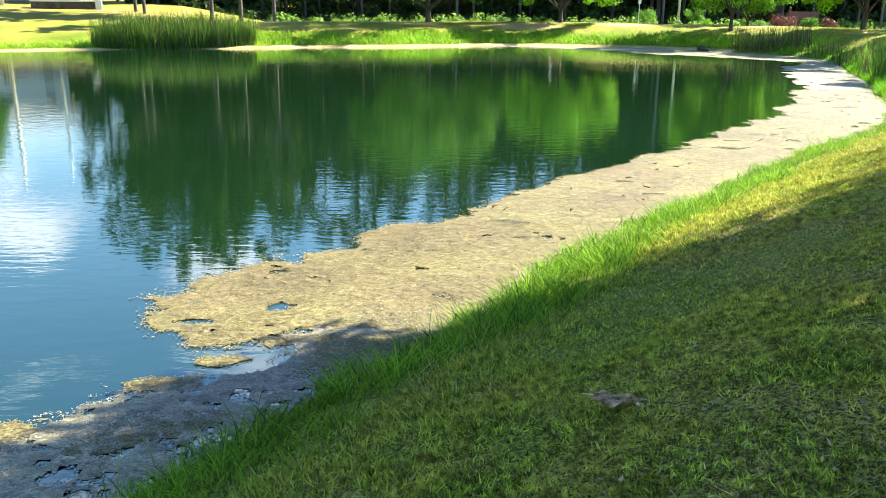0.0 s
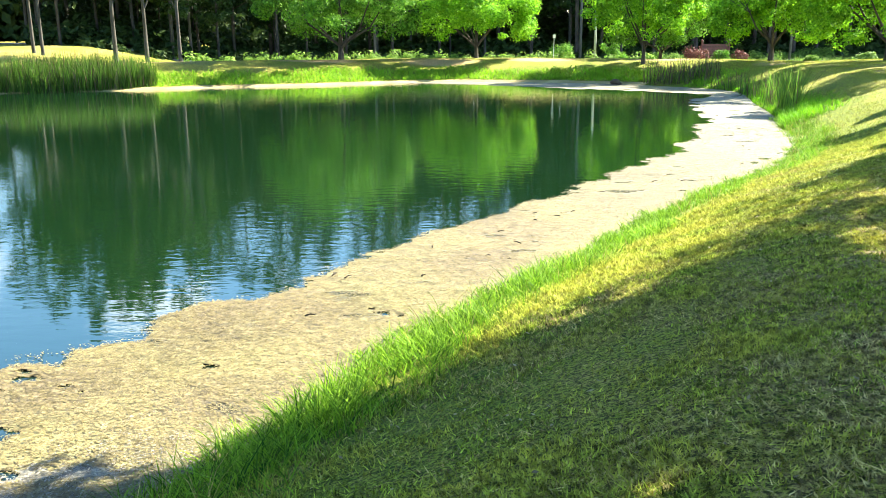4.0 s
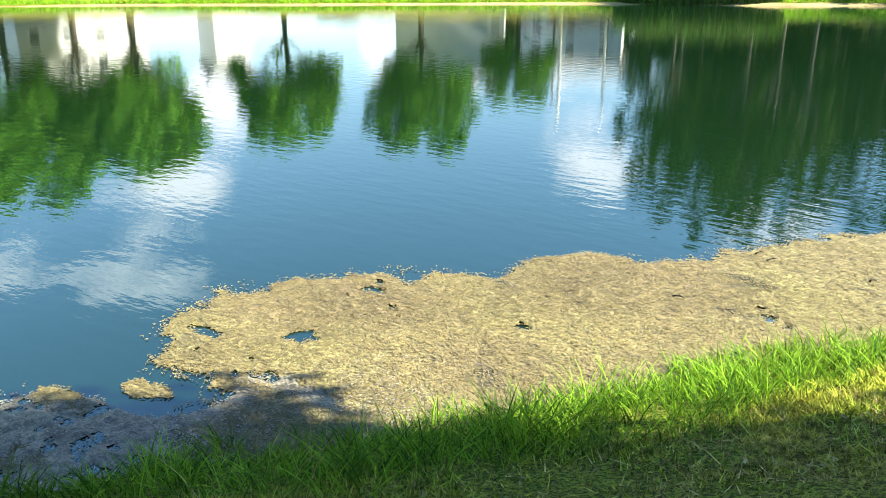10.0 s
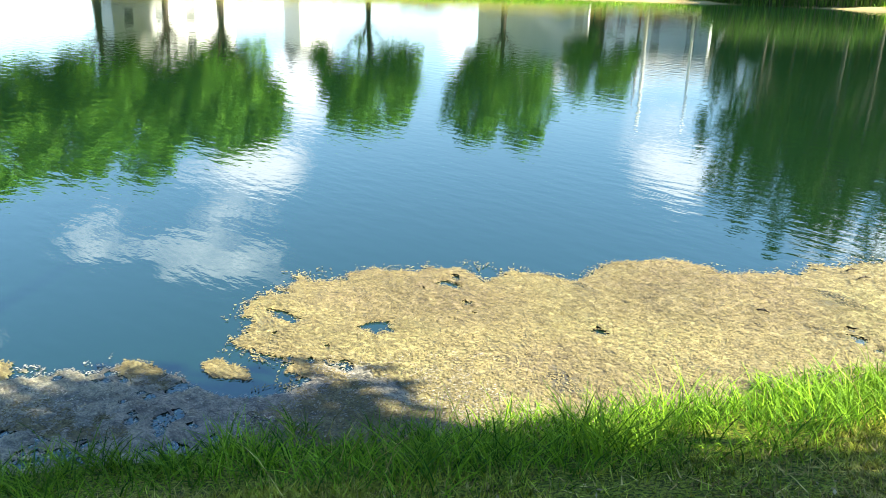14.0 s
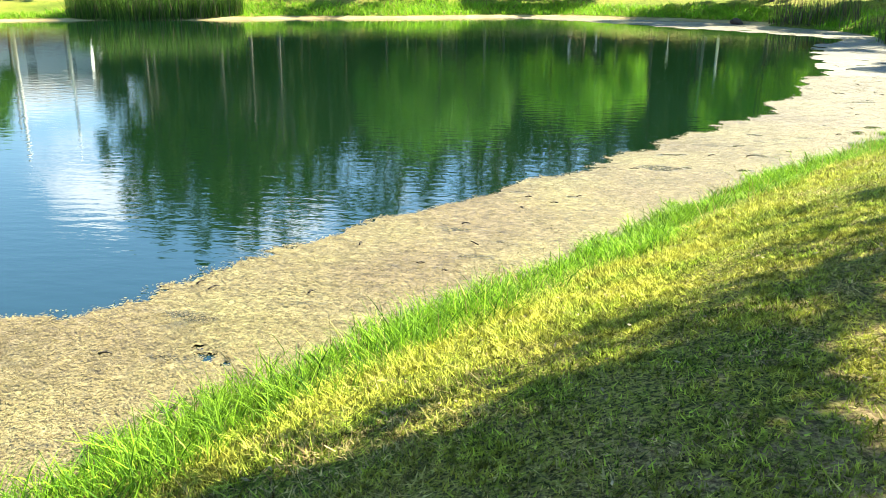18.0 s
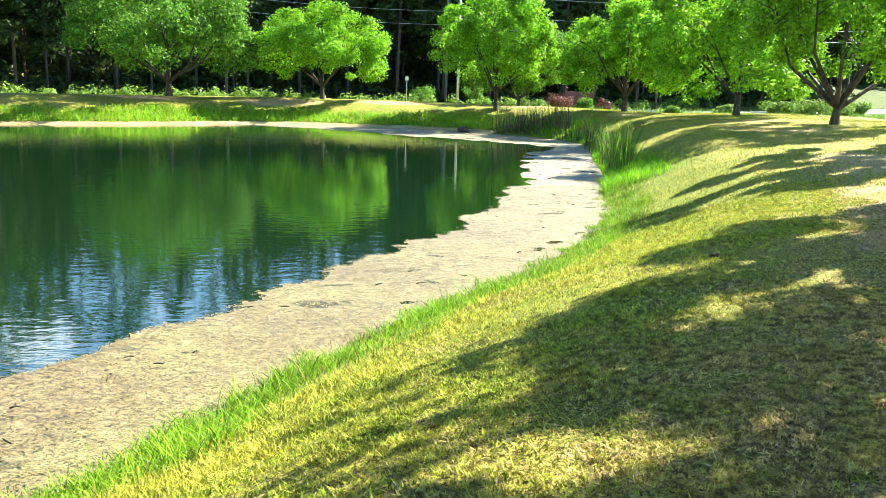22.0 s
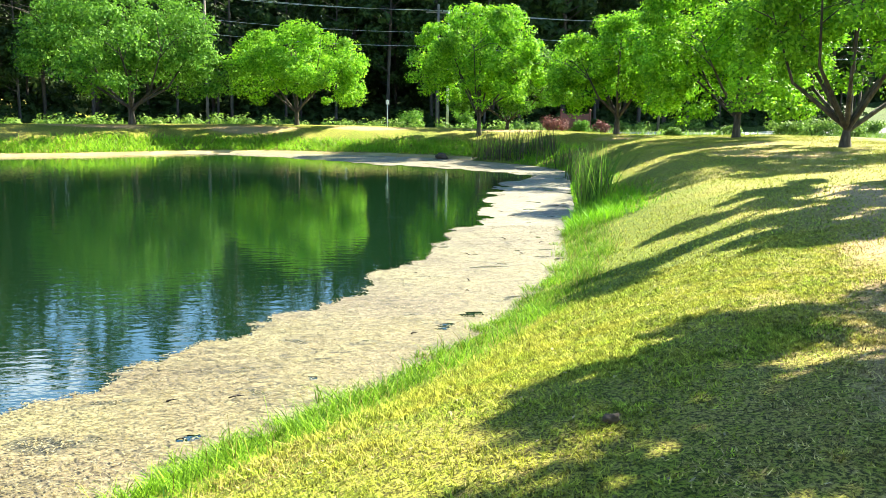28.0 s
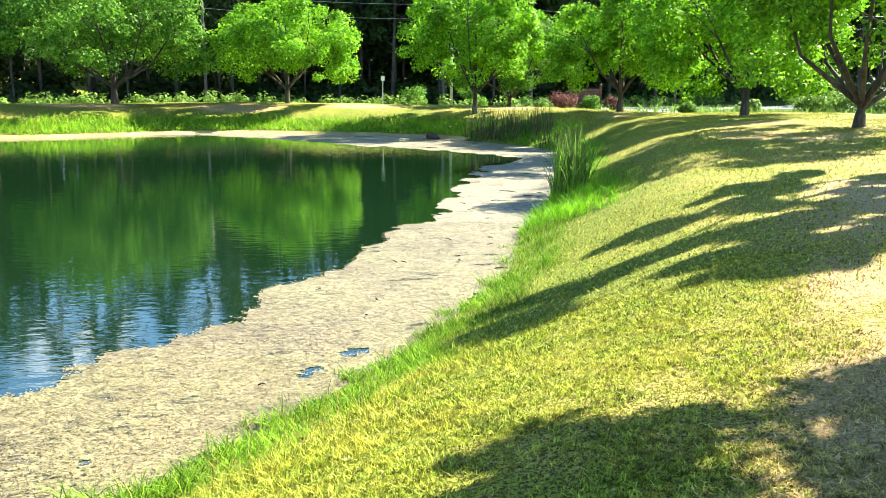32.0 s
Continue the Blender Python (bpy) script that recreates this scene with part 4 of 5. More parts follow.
hh = rng.uniform(0.011, 0.031, len(p)) * (1 + 1.1 * smooth01(2.4, 0.9, d)) * (0.6 + 0.8 * fbm(p[:, 0] * 2.5, p[:, 1] * 2.5, 23.0, 3))
ww = rng.uniform(0.006, 0.012, len(p))
grass_stuff("lawn_grass", "short green mown grass blades of the lawn", [blades(p[~dry], hh[~dry], ww[~dry], 1.3, 4)], GRASS_LAWN_GREEN)
grass_stuff("dry_lawn_grass", "short dry straw-coloured grass blades of the lawn", [blades(p[dry], hh[dry] * 0.7, ww[dry], 1.8, 5)], GRASS_LAWN_DRY)


def fringe_rule(d, x, y):
    ragged = 0.95 + 0.9 * (fbm(x * 0.8, y * 0.8, 6.0, 3) - 0.5)
    return (d > -0.22) * smooth01(ragged + 0.25, ragged - 0.35, d) * np.clip(0.35 + 1.3 * fbm(x * 1.6, y * 1.6, 8.0, 3) - 0.3, 0.1, 1)


p, d = scatter(860000, -3.5, 17, 3, 30, fringe_rule, 11)
hh = rng.uniform(0.05, 0.21, len(p)) * smooth01(-0.4, 0.15, d) * smooth01(1.6, 0.5, d) ** 0.6 * (1 - 0.4 * smooth01(10, 14, p[:, 1])) * np.clip(3.4 * fbm(p[:, 0] * 2.6, p[:, 1] * 2.6, 3.0, 4) - 0.75, 0.15, 2.2) + 0.03
ga = blades(p, hh, rng.uniform(0.005, 0.011, len(p)), 0.45, 12, 3, 0.45)
p2, d2 = scatter(4200, -3.5, 17, 3, 30, lambda d, x, y: (d > -0.2) * (d < 0.8) * 0.5, 13)
gb = blades(p2, rng.uniform(0.2, 0.42, len(p2)), rng.uniform(0.004, 0.008, len(p2)), 0.25, 14, 3, 0.45)
# thick tufts leaning out over the mat
tc, td = scatter(2600, -3.5, 17, 3, 30, lambda d, x, y: (d > -0.25) * (d < 0.45) * 0.8, 19)
tn = 46
p4 = np.repeat(tc, tn, 0) + np.c_[rng.normal(0, 0.06, (len(tc) * tn, 2)), np.zeros(len(tc) * tn)]
p4[:, 2] = np.maximum(p4[:, 2], 0)
gc = blades(p4, np.repeat(rng.uniform(0.10, 0.28, len(tc)), tn) * rng.uniform(0.5, 1.0, len(p4)), rng.uniform(0.006, 0.012, len(p4)), 0.35, 20, 3, 0.6)
grass_stuff("shore_grass", "tall bright green grass fringe at the waterline", [ga, gb, gc], GRASS_TALL)
p, d = scatter(70000, 11, 22, 26, 48, lambda d, x, y: (d > 0.0) * smooth01(2.0 + 0.8 * smooth01(34, 29, y), 0.7, d + 0.7 * fbm(x, y, 6.0, 3)), 17)
gd = blades(p, rng.uniform(0.06, 0.22, len(p)) * (1 + 1.2 * smooth01(33, 28, p[:, 1]) * smooth01(2.0, 0.6, d)), rng.uniform(0.012, 0.022, len(p)), 0.35, 18, 2, 0.35)
grass_stuff("corner_grass", "lush green grass beside the cattails", [gd], GRASS_LUSH)
p3, d3 = scatter(36000, -3.5, 17, 3, 30, lambda d, x, y: (d > -0.2) * (d < 1.1) * 0.6 * smooth01(0.4, 0.6, fbm(x * 0.9, y * 0.9, 19.0, 3)), 15)
grass_stuff("dry_shore_grass", "thin straw-coloured stems among the shore grass", [blades(p3, rng.uniform(0.12, 0.42, len(p3)), 0.006 + 0 * d3, 0.3, 16, 2, 0.3)], GRASS_LAWN_DRY)


def far_fringe_rule(d, x, y):
    w = np.where(x < -20, 1.5, 2.4) + 1.6 * (fbm(x * 0.3, y * 0.3, 6.5, 3) - 0.5)
    return (d > 0.5) * smooth01(w + 0.8, w - 0.4, d) * ((y > 47) | (x < 5))


p, d = scatter(260000, -52, 22, 28, 62, far_fringe_rule, 21)
grass_stuff("far_shore_grass", "lush bright green grass along the far waterline",
            [blades(p, rng.uniform(0.12, 0.42, len(p)), rng.uniform(0.03, 0.06, len(p)), 0.7, 22, 2, 0.3)], GRASS_FAR)
# farther lawn, coarser tufts
p, d = scatter(330000, 8, 30, 17, 56, lambda d, x, y: (d > 0.8) * (d < 13) * (0.75 - 0.5 * smooth01(0.5, 0.65, fbm(x * 0.4, y * 0.4, 21.0, 4))), 23)
grass_stuff("bank_grass", "mown yellow-green grass of the farther bank", [blades(p, rng.uniform(0.015, 0.045, len(p)), rng.uniform(0.012, 0.024, len(p)), 1.2, 24)], GRASS_LAWN_GREEN)



# fallen leaves and straw on the lawn
rng = np.random.default_rng(91)
p, d = scatter(5200, -2, 15, 0, 19, lambda d, x, y: (d > 1.2) * (d < 12) * 0.5, 92)
a = rng.uniform(0, 6.28, len(p))
ln, wd = rng.uniform(0.008, 0.024, len(p)), rng.uniform(0.004, 0.010, len(p))
u3, v3 = np.stack([np.cos(a), np.sin(a), rng.normal(0, 0.25, len(p))], -1), np.stack([-np.sin(a), np.cos(a), rng.normal(0, 0.3, len(p))], -1)
p = p + np.array([0, 0, 0.03])
q = np.stack([p - u3 * ln[:, None], p - v3 * wd[:, None], p + u3 * ln[:, None], p + v3 * wd[:, None]], 1).reshape(-1, 3)
tagged(part("leaf_litter", mesh_np("leaf_litter", q, np.arange(len(q), dtype=np.int32).reshape(-1, 4), LITTER)), "pale dry leaf bits scattered over the lawn", "leaf litter", kind="stuff")


# ---- cattails ----
def cattails(name, centre, rx, ry, turn, n, h, label, dry=0.1, seed=0, leaf=None):
    r = np.random.default_rng(seed)
    a, q = r.uniform(0, 2 * np.pi, n), np.sqrt(r.uniform(0, 1, n))
    u, v = np.cos(a) * q * rx, np.sin(a) * q * ry
    c, s = math.cos(radians(turn)), math.sin(radians(turn))
    x, y = centre[0] + u * c - v * s, centre[1] + u * s + v * c
    z = np.maximum(land(x, y), -0.15)
    p = np.stack([x, y, z], -1)
    hh = h * r.uniform(0.4, 1.02, n) ** 0.8 * (1 - 0.10 * q**4) * (0.8 + 0.4 * vnoise(x * 1.9, y * 1.9, 2.0))
    isdry = r.uniform(0, 1, n) < dry
    root = thing(name, (0, 0, 0), label, "cattails")
    upright = ~isdry & (r.uniform(0, 1, n) < 0.6)
    arched = ~isdry & ~upright
    g = blades(p[upright], hh[upright], r.uniform(0.016, 0.036, upright.sum()), 0.09, seed + 1, 4, 0.10)
    part("leaves", mesh_np("cattail_leaves", *g, leaf or REED), root)
    g = blades(p[arched], hh[arched] * 0.95, r.uniform(0.016, 0.034, arched.sum()), 0.14, seed + 3, 5, 0.32)
    part("arched_leaves", mesh_np("cattail_arched_leaves", *g, leaf or REED), root)
    g = blades(p[isdry], hh[isdry] * 0.95, r.uniform(0.018, 0.04, isdry.sum()), 0.08, seed + 2, 4, 0.12)
    part("dry_leaves", mesh_np("cattail_dry_leaves", *g, REED_DRY), root, "dry brown leaves")
    return root


cattails("cattail_clump", (-15.4, 49.2), 4.5, 1.2, 20, 7000, 1.95, "dense stand of green cattails at the far shore", 0.14, 31, REED_DEEP)
for k, (c, rx, ry, tr, n, h, dr) in enumerate((((15.5, 30.4), 1.1, 0.4, 65, 230, 1.8, 0.08), ((16.7, 34.3), 1.9, 0.4, 68, 120, 1.5, 0.3), ((18.4, 40.0), 2.6, 0.5, 72, 120, 1.45, 0.35),
                                               ((19.3, 45.2), 1.8, 0.5, 100, 70, 1.4, 0.4), ((18.5, 49.2), 2.3, 0.8, 140, 420, 1.75, 0.68))):
    cattails("cattail_clump", c, rx, ry, tr, n, h, "sparse upright cattails at the edge of the algae" if dr < 0.5 else "brown and green cattails in the pond corner", dr, 41 + 5 * k)


# ---- trees ----
def limb_mesh(name, paths, mat, sides=7):
    """Tapered tubes: each path is a list of (point, radius)."""
    vs, fs, off = [], [], 0
    for path in paths:
        pts = [Vector(p) for p, r in path]
        for k, (p, r) in enumerate(path):
            d = (pts[min(k + 1, len(pts) - 1)] - pts[max(k - 1, 0)]).normalized()
            q = d.to_track_quat("Z", "Y")
            for s in range(sides):
                a = 2 * math.pi * s / sides
                vs.append(tuple(pts[k] + q @ Vector((math.cos(a) * r, math.sin(a) * r, 0))))
        for k in range(len(path) - 1):
            for s in range(sides):
                a, b = off + k * sides + s, off + k * sides + (s + 1) % sides
                fs.append((a, b, b + sides, a + sides))
        off += len(path) * sides
    return mesh_np(name, vs, fs, mat, True)


def leaves(centres, radii, per, size, rng, flat=0.75):
    """Folded leaf quads round clump centres."""
    n = len(centres) * per
    c = np.repeat(np.asarray(centres), per, 0)
    rr = np.repeat(np.asarray(radii), per)
    v = rng.normal(0, 1, (n, 3))
    v /= np.linalg.norm(v, axis=1)[:, None]
    p = c + v * (rr * rng.uniform(0.25, 1.0, n) ** 0.6)[:, None] * np.array([1, 1, flat])
    a = rng.normal(0, 0.55, (n, 3)) + v * 1.0 + np.array([0, 0, 0.55])
    a /= np.linalg.norm(a, axis=1)[:, None]
    b = np.cross(a, rng.normal(0, 1, (n, 3)))
    b /= np.linalg.norm(b, axis=1)[:, None] + 1e-9
    t = np.cross(a, b)
    s = (size * rng.uniform(0.6, 1.25, n))[:, None]
    q = np.stack([p - b * s * 0.6, p + t * s * 0.34 + a * s * 0.08, p + b * s * 0.6, p - t * s * 0.34 + a * s * 0.08], 1).reshape(-1, 3)
    return q, np.arange(n * 4, dtype=np.int32).reshape(-1, 4)


def make_tree(name, label, at, h, r, trunk_h, trunk_r, leaf, bark, seed, clumps=110, per=110, size=0.17, shape=1.0, limbs=7, flat_base=0.25, lean=(0, 0), lobes=12, spread=0.0, hang=0.0):
    """Broad shade tree: trunk splitting into limbs, crown of leaf clumps. h and r: height and crown radius."""
    rng = np.random.default_rng(seed)
    root = thing(name, at, label, "tree")
    cz, hz = trunk_h + (h - trunk_h) * 0.46, (h - trunk_h) * 0.56
    paths = []
    fork = Vector((lean[0], lean[1], trunk_h * 0.92))
    paths.append([((0, 0, -0.25), trunk_r * 1.7), ((0, 0, 0.08), trunk_r * 1.25), ((fork.x * 0.3, fork.y * 0.3, trunk_h * 0.45), trunk_r), (tuple(fork), trunk_r * (0.85 - 0.35 * spread)), ((fork.x * 1.2, fork.y * 1.2, cz + hz * 0.5), trunk_r * 0.2 * (1 - 0.5 * spread))])
    cs, rs = [], []
    for k in range(limbs):
        a = 2 * math.pi * (k + rng.uniform(-0.3, 0.3)) / limbs
        up = rng.uniform(-0.1, 0.85)
        rad = r * 0.72 * math.sqrt(max(0.1, 1 - up * up))
        end = Vector((math.cos(a) * rad, math.sin(a) * rad, cz + up * hz * 0.75))
        st = fork * rng.uniform(0.72, 1.0)
        mid = (st + end) / 2 + Vector((rng.normal(0, 0.15), rng.normal(0, 0.15), -0.12 * h * rng.uniform(0.2, 0.9)))
        mid += Vector((math.cos(a), math.sin(a), -0.1)) * rad * 0.22 * spread
        fat = 1 + 0.15 * spread
        paths.append([(tuple(st), trunk_r * 0.5 * fat), (tuple(st.lerp(mid, 0.55)), trunk_r * 0.42 * fat), (tuple(mid), trunk_r * 0.33), (tuple(mid.lerp(end, 0.55)), trunk_r * 0.2), (tuple(end), trunk_r * 0.06)])
        for j in range(4):
            f = rng.uniform(0.35, 0.95)
            s2 = mid.lerp(end, f)
            e2 = s2 + Vector((rng.normal(0, 0.28), rng.normal(0, 0.28), rng.uniform(0.0, 0.35))) * r
            paths.append([(tuple(s2), trunk_r * 0.16), (tuple((s2 + e2) / 2 + Vector((0, 0, 0.05 * r))), trunk_r * 0.1), (tuple(e2), trunk_r * 0.03)])
    # the crown bulges in lobes, each a shell of leaf clumps
    heads = []
    for k in range(lobes):
        up = -0.62 - hang + (1.5 + hang) * (k + 0.5) / lobes
        a = 2.4 * k + rng.uniform(-0.5, 0.5)
        ring = math.sqrt(max(0.0, 1 - min(1.0, abs(up)) ** 2)) * 1.0 if up > 0 else 1 - 0.12 * shape * abs(up) - 0.3 * max(0.0, -up - 0.62)
        out = rng.uniform(0.5, 0.7)
        heads.append((math.cos(a) * ring * out, math.sin(a) * ring * out, up * rng.uniform(0.55, 0.72), rng.uniform(0.32, 0.46)))
    for k in range(clumps):
        hx, hy, hz_, hr = heads[k % lobes]
        v = rng.normal(0, 1, 3) + np.array([hx, hy, hz_ + 0.25]) * 1.3
        v /= np.linalg.norm(v)
        q = hr * (rng.uniform(0.75, 1.0) if k % 5 else rng.uniform(0.0, 0.6))
        x, y, z = hx + v[0] * q, hy + v[1] * q, max(hz_ + v[2] * q, -0.78 - 0.4 * hang + flat_base * rng.uniform(-0.3, 0.4))
        if k % 6 == 2:
            x, y, z = rng.normal(0, 0.27, 3)
        cs.append((x * r + lean[0] * 0.8, y * r + lean[1] * 0.8, cz + z * hz))
        rs.append(r * rng.uniform(0.09, 0.17))
    part("trunk", limb_mesh(name + "_trunk", paths, bark, 8), root)
    q, f = leaves(cs, rs, per, size, rng)
    part("crown", mesh_np(name + "_crown", q, f, leaf), root)
    return root


def on_ground(x, y, sink=0.0):
    return (x, y, gz(x, y) - sink)


BANK = "shade trees along the pond bank"
tree_c1 = make_tree("shade_tree", "broad mid-green shade tree on the far bank", on_ground(-1.3, 61.2), 7.9, 5.6, 1.1, 0.18, LEAF_MID, BARK, 101, 300, 130, 0.17, lobes=17)
tree_c2 = make_tree("shade_tree", "low lime-green shade tree with a lobed crown", on_ground(8.2, 62.4), 6.1, 4.4, 1.0, 0.13, LEAF_LIME, BARK, 102, 260, 130, 0.15, lobes=11)
tree_d = make_tree("shade_tree", "rounded lime-green shade tree with a thin trunk", on_ground(18.1, 55.3), 7.1, 3.85, 1.35, 0.12, LEAF_LIME, BARK, 103, 280, 130, 0.15, lobes=14)
tree_e = make_tree("shade_tree", "spreading bright green shade tree behind the cattails", on_ground(24.6, 51.3), 6.4, 3.9, 1.1, 0.15, LEAF_LIME, BARK, 104, 290, 130, 0.15, lobes=13, hang=0.2)
tree_f = make_tree("shade_tree", "broad bright green shade tree on the bank crest", on_ground(26.3, 42.3), 7.6, 4.5, 1.1, 0.15, LEAF_LIME, BARK, 105, 320, 140, 0.15, lobes=15, hang=0.3)
tree_g = make_tree("shade_tree", "multi-limbed fresh green shade tree with dark forked trunk", on_ground(25.0, 33.4), 8.2, 4.0, 0.7, 0.15, LEAF_FRESH, BARK, 106, 240, 130, 0.15, limbs=9, lobes=17, spread=1.0, hang=0.12)
for t in (tree_c1, tree_c2, tree_d, tree_e, tree_f, tree_g):
    t["group"] = BANK
hidden = copy_thing(tree_c1, pose(21.8, 63.0, gz(21.8, 63.0), 0, 0, 140))
hidden.scale = (0.72, 0.72, 0.72)
tagged(hidden, "mid-green shade tree behind the rounded lime tree")
# trees on the crest beside and behind the way, known by their shade
make_tree("crest_tree", "tall slim tree on the east slope", on_ground(23.5, 25.3), 10.4, 2.5, 3.4, 0.2, LEAF_MID, BARK, 107, 120, 130, 0.22)
near_tree = make_tree("shade_tree", "broad dense unseen shade tree by the near lawn", on_ground(8.1, 6.2), 9.9, 4.7, 3.0, 0.26, LEAF_SHADE, BARK, 108, 420, 190, 0.2, lobes=24)
airy_tree = make_tree("shade_tree", "airy bright green shade tree dappling the near lawn", on_ground(14.2, 11.2), 10.3, 4.7, 3.4, 0.2, LEAF_LIME, BARK, 109, 106, 105, 0.18, lobes=24)
slim_tree = make_tree("shade_tree", "tall dense shade tree beside the foot trail", on_ground(17.6, 15.59), 8.8, 3.5, 2.6, 0.2, LEAF_SHADE, BARK, 110, 140, 150, 0.2, lobes=22)
for t in (near_tree, airy_tree, slim_tree):
    t["group"] = BANK
# unseen copies added behind the start to keep sky light off the near lawn
for x, y, turn in ((4.6, -3.2, 120), (-3.5, -7.5, 250)):
    copy_thing(near_tree, pose(x, y, gz(x, y), 0, 0, turn))

# west lawn trees
west_tree = make_tree("lawn_tree", "tall mid-green tree on the west lawn", on_ground(-44.9, 61.3), 12.6, 5.4, 2.4, 0.24, LEAF_MID, BARK, 111, 330, 90, 0.34, lobes=16)
for x, y, turn, sc in ((-57, 56.4, 70, 1.0), (-60.7, 43.2, 160, 1.08), (-38.5, 67.0, 220, 0.66), (-68, 36, 20, 1.3), (-72, 27, 95, 1.35), (-66, 17, 250, 1.25), (-75, 46, 300, 1.25), (-70, 5, 40, 1.2)):
    c = copy_thing(west_tree, pose(x, y, gz(x, y), 0, 0, turn))
    c.scale = (sc, sc, sc)

# crest tree by the far cattails and its slim neighbours
bank_tree = make_tree("bank_tree", "slender grey-trunked tree at the wood's edge", on_ground(-12.0, 60.5), 12.5, 2.4, 5.0, 0.11, LEAF_EDGE, PALE_BARK, 112, 80, 90, 0.26)
for x, y, turn, sc in ((-17.6, 65.2, 50, 1.25), (-15.6, 66.0, 190, 1.15), (-22.4, 64.5, 280, 0.95), (-23.4, 65.5, 120, 1.0)):
    c = copy_thing(bank_tree, pose(x, y, gz(x, y), 0, 0, turn))
    c.scale = (sc, sc, sc)


# ---- the wood ----
def wood_tree(seed, h, label):
    rng = np.random.default_rng(seed)
    root = thing("wood_tree", (0, 0, 0), label, "tree", "trees of the wood")
    bend = rng.normal(0, 0.5, 2)
    paths = [[((0, 0, -0.3), 0.26), ((0, 0, 0.3), 0.19), ((bend[0] * 0.3, bend[1] * 0.3, h * 0.4), 0.15), ((bend[0], bend[1], h * 0.95), 0.04)]]
    cs, rs = [], []
    for k in range(64):
        z = h * (0.24 + 0.76 * rng.uniform(0, 1) ** 0.9)
        w = max(0.08, min(1.0, 3.4 * (1.01 - z / h)) ** 0.7) * min(1.0, 0.45 + z / h) * h * 0.16
        a, q = rng.uniform(0, 6.28), rng.uniform(0.25, 1) ** 0.6
        c = (math.cos(a) * w * q, math.sin(a) * w * q, z)
        cs.append(c)
        rs.append(h * rng.uniform(0.03, 0.055) * (1.5 - z / h))
        if k % 2 == 0:
            paths.append([((bend[0] * z / h, bend[1] * z / h, z - 1.2), 0.06), ((c[0] * 0.6, c[1] * 0.6, z - 0.5), 0.04), (c, 0.015)])
    part("trunk", limb_mesh("wood_trunk", paths, PALE_BARK if seed % 2 else BARK, 6), root)
    q, f = leaves(cs, rs, 60, 0.52, rng, 0.7)
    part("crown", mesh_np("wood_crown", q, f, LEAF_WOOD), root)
    return root


WOOD_LABEL = "tall dark green tree of the wood behind the road"
variants = [wood_tree(201 + k, h, WOOD_LABEL) for k, h in enumerate((24, 26.5, 22, 25))]
EDGE = spline([(-27, 74), (-16, 78), (-5, 88), (10, 91), (26, 91), (40, 94), (54, 98), (70, 100), (82, 112), (96, 150), (140, 205)], 40, closed=False)
seg = np.r_[0, np.cumsum(np.linalg.norm(np.diff(EDGE, axis=0), axis=1))]
rng = np.random.default_rng(77)
first = set()
for row in range(5):
    s = rng.uniform(0, 3)
    while s < seg[-1]:
        x, y = np.interp(s, seg, EDGE[:, 0]), np.interp(s, seg, EDGE[:, 1])
        x2, y2 = np.interp(s + 1, seg, EDGE[:, 0]), np.interp(s + 1, seg, EDGE[:, 1])
        nx, ny = -(y2 - y), (x2 - x)
        o = row * 4.6 + rng.uniform(-1.4, 1.4)
        x, y = x + nx * o, y + ny * o
        k = int(rng.integers(0, 4))
        m = pose(x, y, gz(x, y), 0, 0, rng.uniform(0, 360))
        sc = rng.uniform(0.62, 1.22) * np.interp(x, [-12, -4, 6], [0.87, 0.92, 1.0])
        if k not in first:
            first.add(k)
            variants[k].matrix_basis = m
            c = variants[k]
        else:
            c = copy_thing(variants[k], m)
        c.scale = (sc, sc, sc)
        s += rng.uniform(3.4, 5.4) if row < 3 else rng.uniform(4.5, 6.5)
for x, y, k, sc in ((-33, 82, 0, 0.8), (-29, 79, 1, 0.75), (-38, 90, 2, 0.5), (-31, 88, 2, 0.8)):
    c = copy_thing(variants[k], pose(x, y, gz(x, y), 0, 0, 37 * k + x))
    c.scale = (sc, sc, sc)
# the wood behind the field to the north-east
for row in range(3):
    for k in range(20):
        x, y = 98 + 4.0 * k + rng.uniform(-1.5, 1.5) + 2.6 * row, 140 - 2.4 * k + rng.uniform(-1.5, 1.5) + 4.2 * row
        c = copy_thing(variants[int(rng.integers(0, 4))], pose(x, y, gz(x, y), 0, 0, rng.uniform(0, 360)))
        sc = rng.uniform(0.6, 0.95)
        c.scale = (sc, sc, sc)
# undergrowth and weeds at the wood's foot
n = 2200
s = rng.uniform(0, seg[-1], n)
o = rng.uniform(-2.0, 24, n)
ux, uy = np.interp(s, seg, EDGE[:, 0]), np.interp(s, seg, EDGE[:, 1])
tx, ty = np.interp(s + 1, seg, EDGE[:, 0]) - ux, np.interp(s + 1, seg, EDGE[:, 1]) - uy
ux, uy = ux - ty * o, uy + tx * o
hgt = rng.uniform(0.4, 2.4, n) * smooth01(-3, 5, o) + rng.uniform(0, 6, n) * smooth01(4, 16, o)
q, f = leaves(np.stack([ux, uy, land(ux, uy) + hgt * 0.6], -1), 0.6 + np.minimum(hgt, 2.5) * 0.5, 55, 0.6, rng, 0.8)
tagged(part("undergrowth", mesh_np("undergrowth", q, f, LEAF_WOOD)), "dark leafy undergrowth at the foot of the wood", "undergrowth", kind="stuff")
n = 2800
bear = np.radians(rng.uniform(-37, 62, n))
dist = rng.uniform(118, 130, n) * (1 + 0.36 * smooth01(0.58, 0.68, bear))
hgt = rng.uniform(0.3, 24, n) * np.where(bear < -0.42, 0.5, 1)
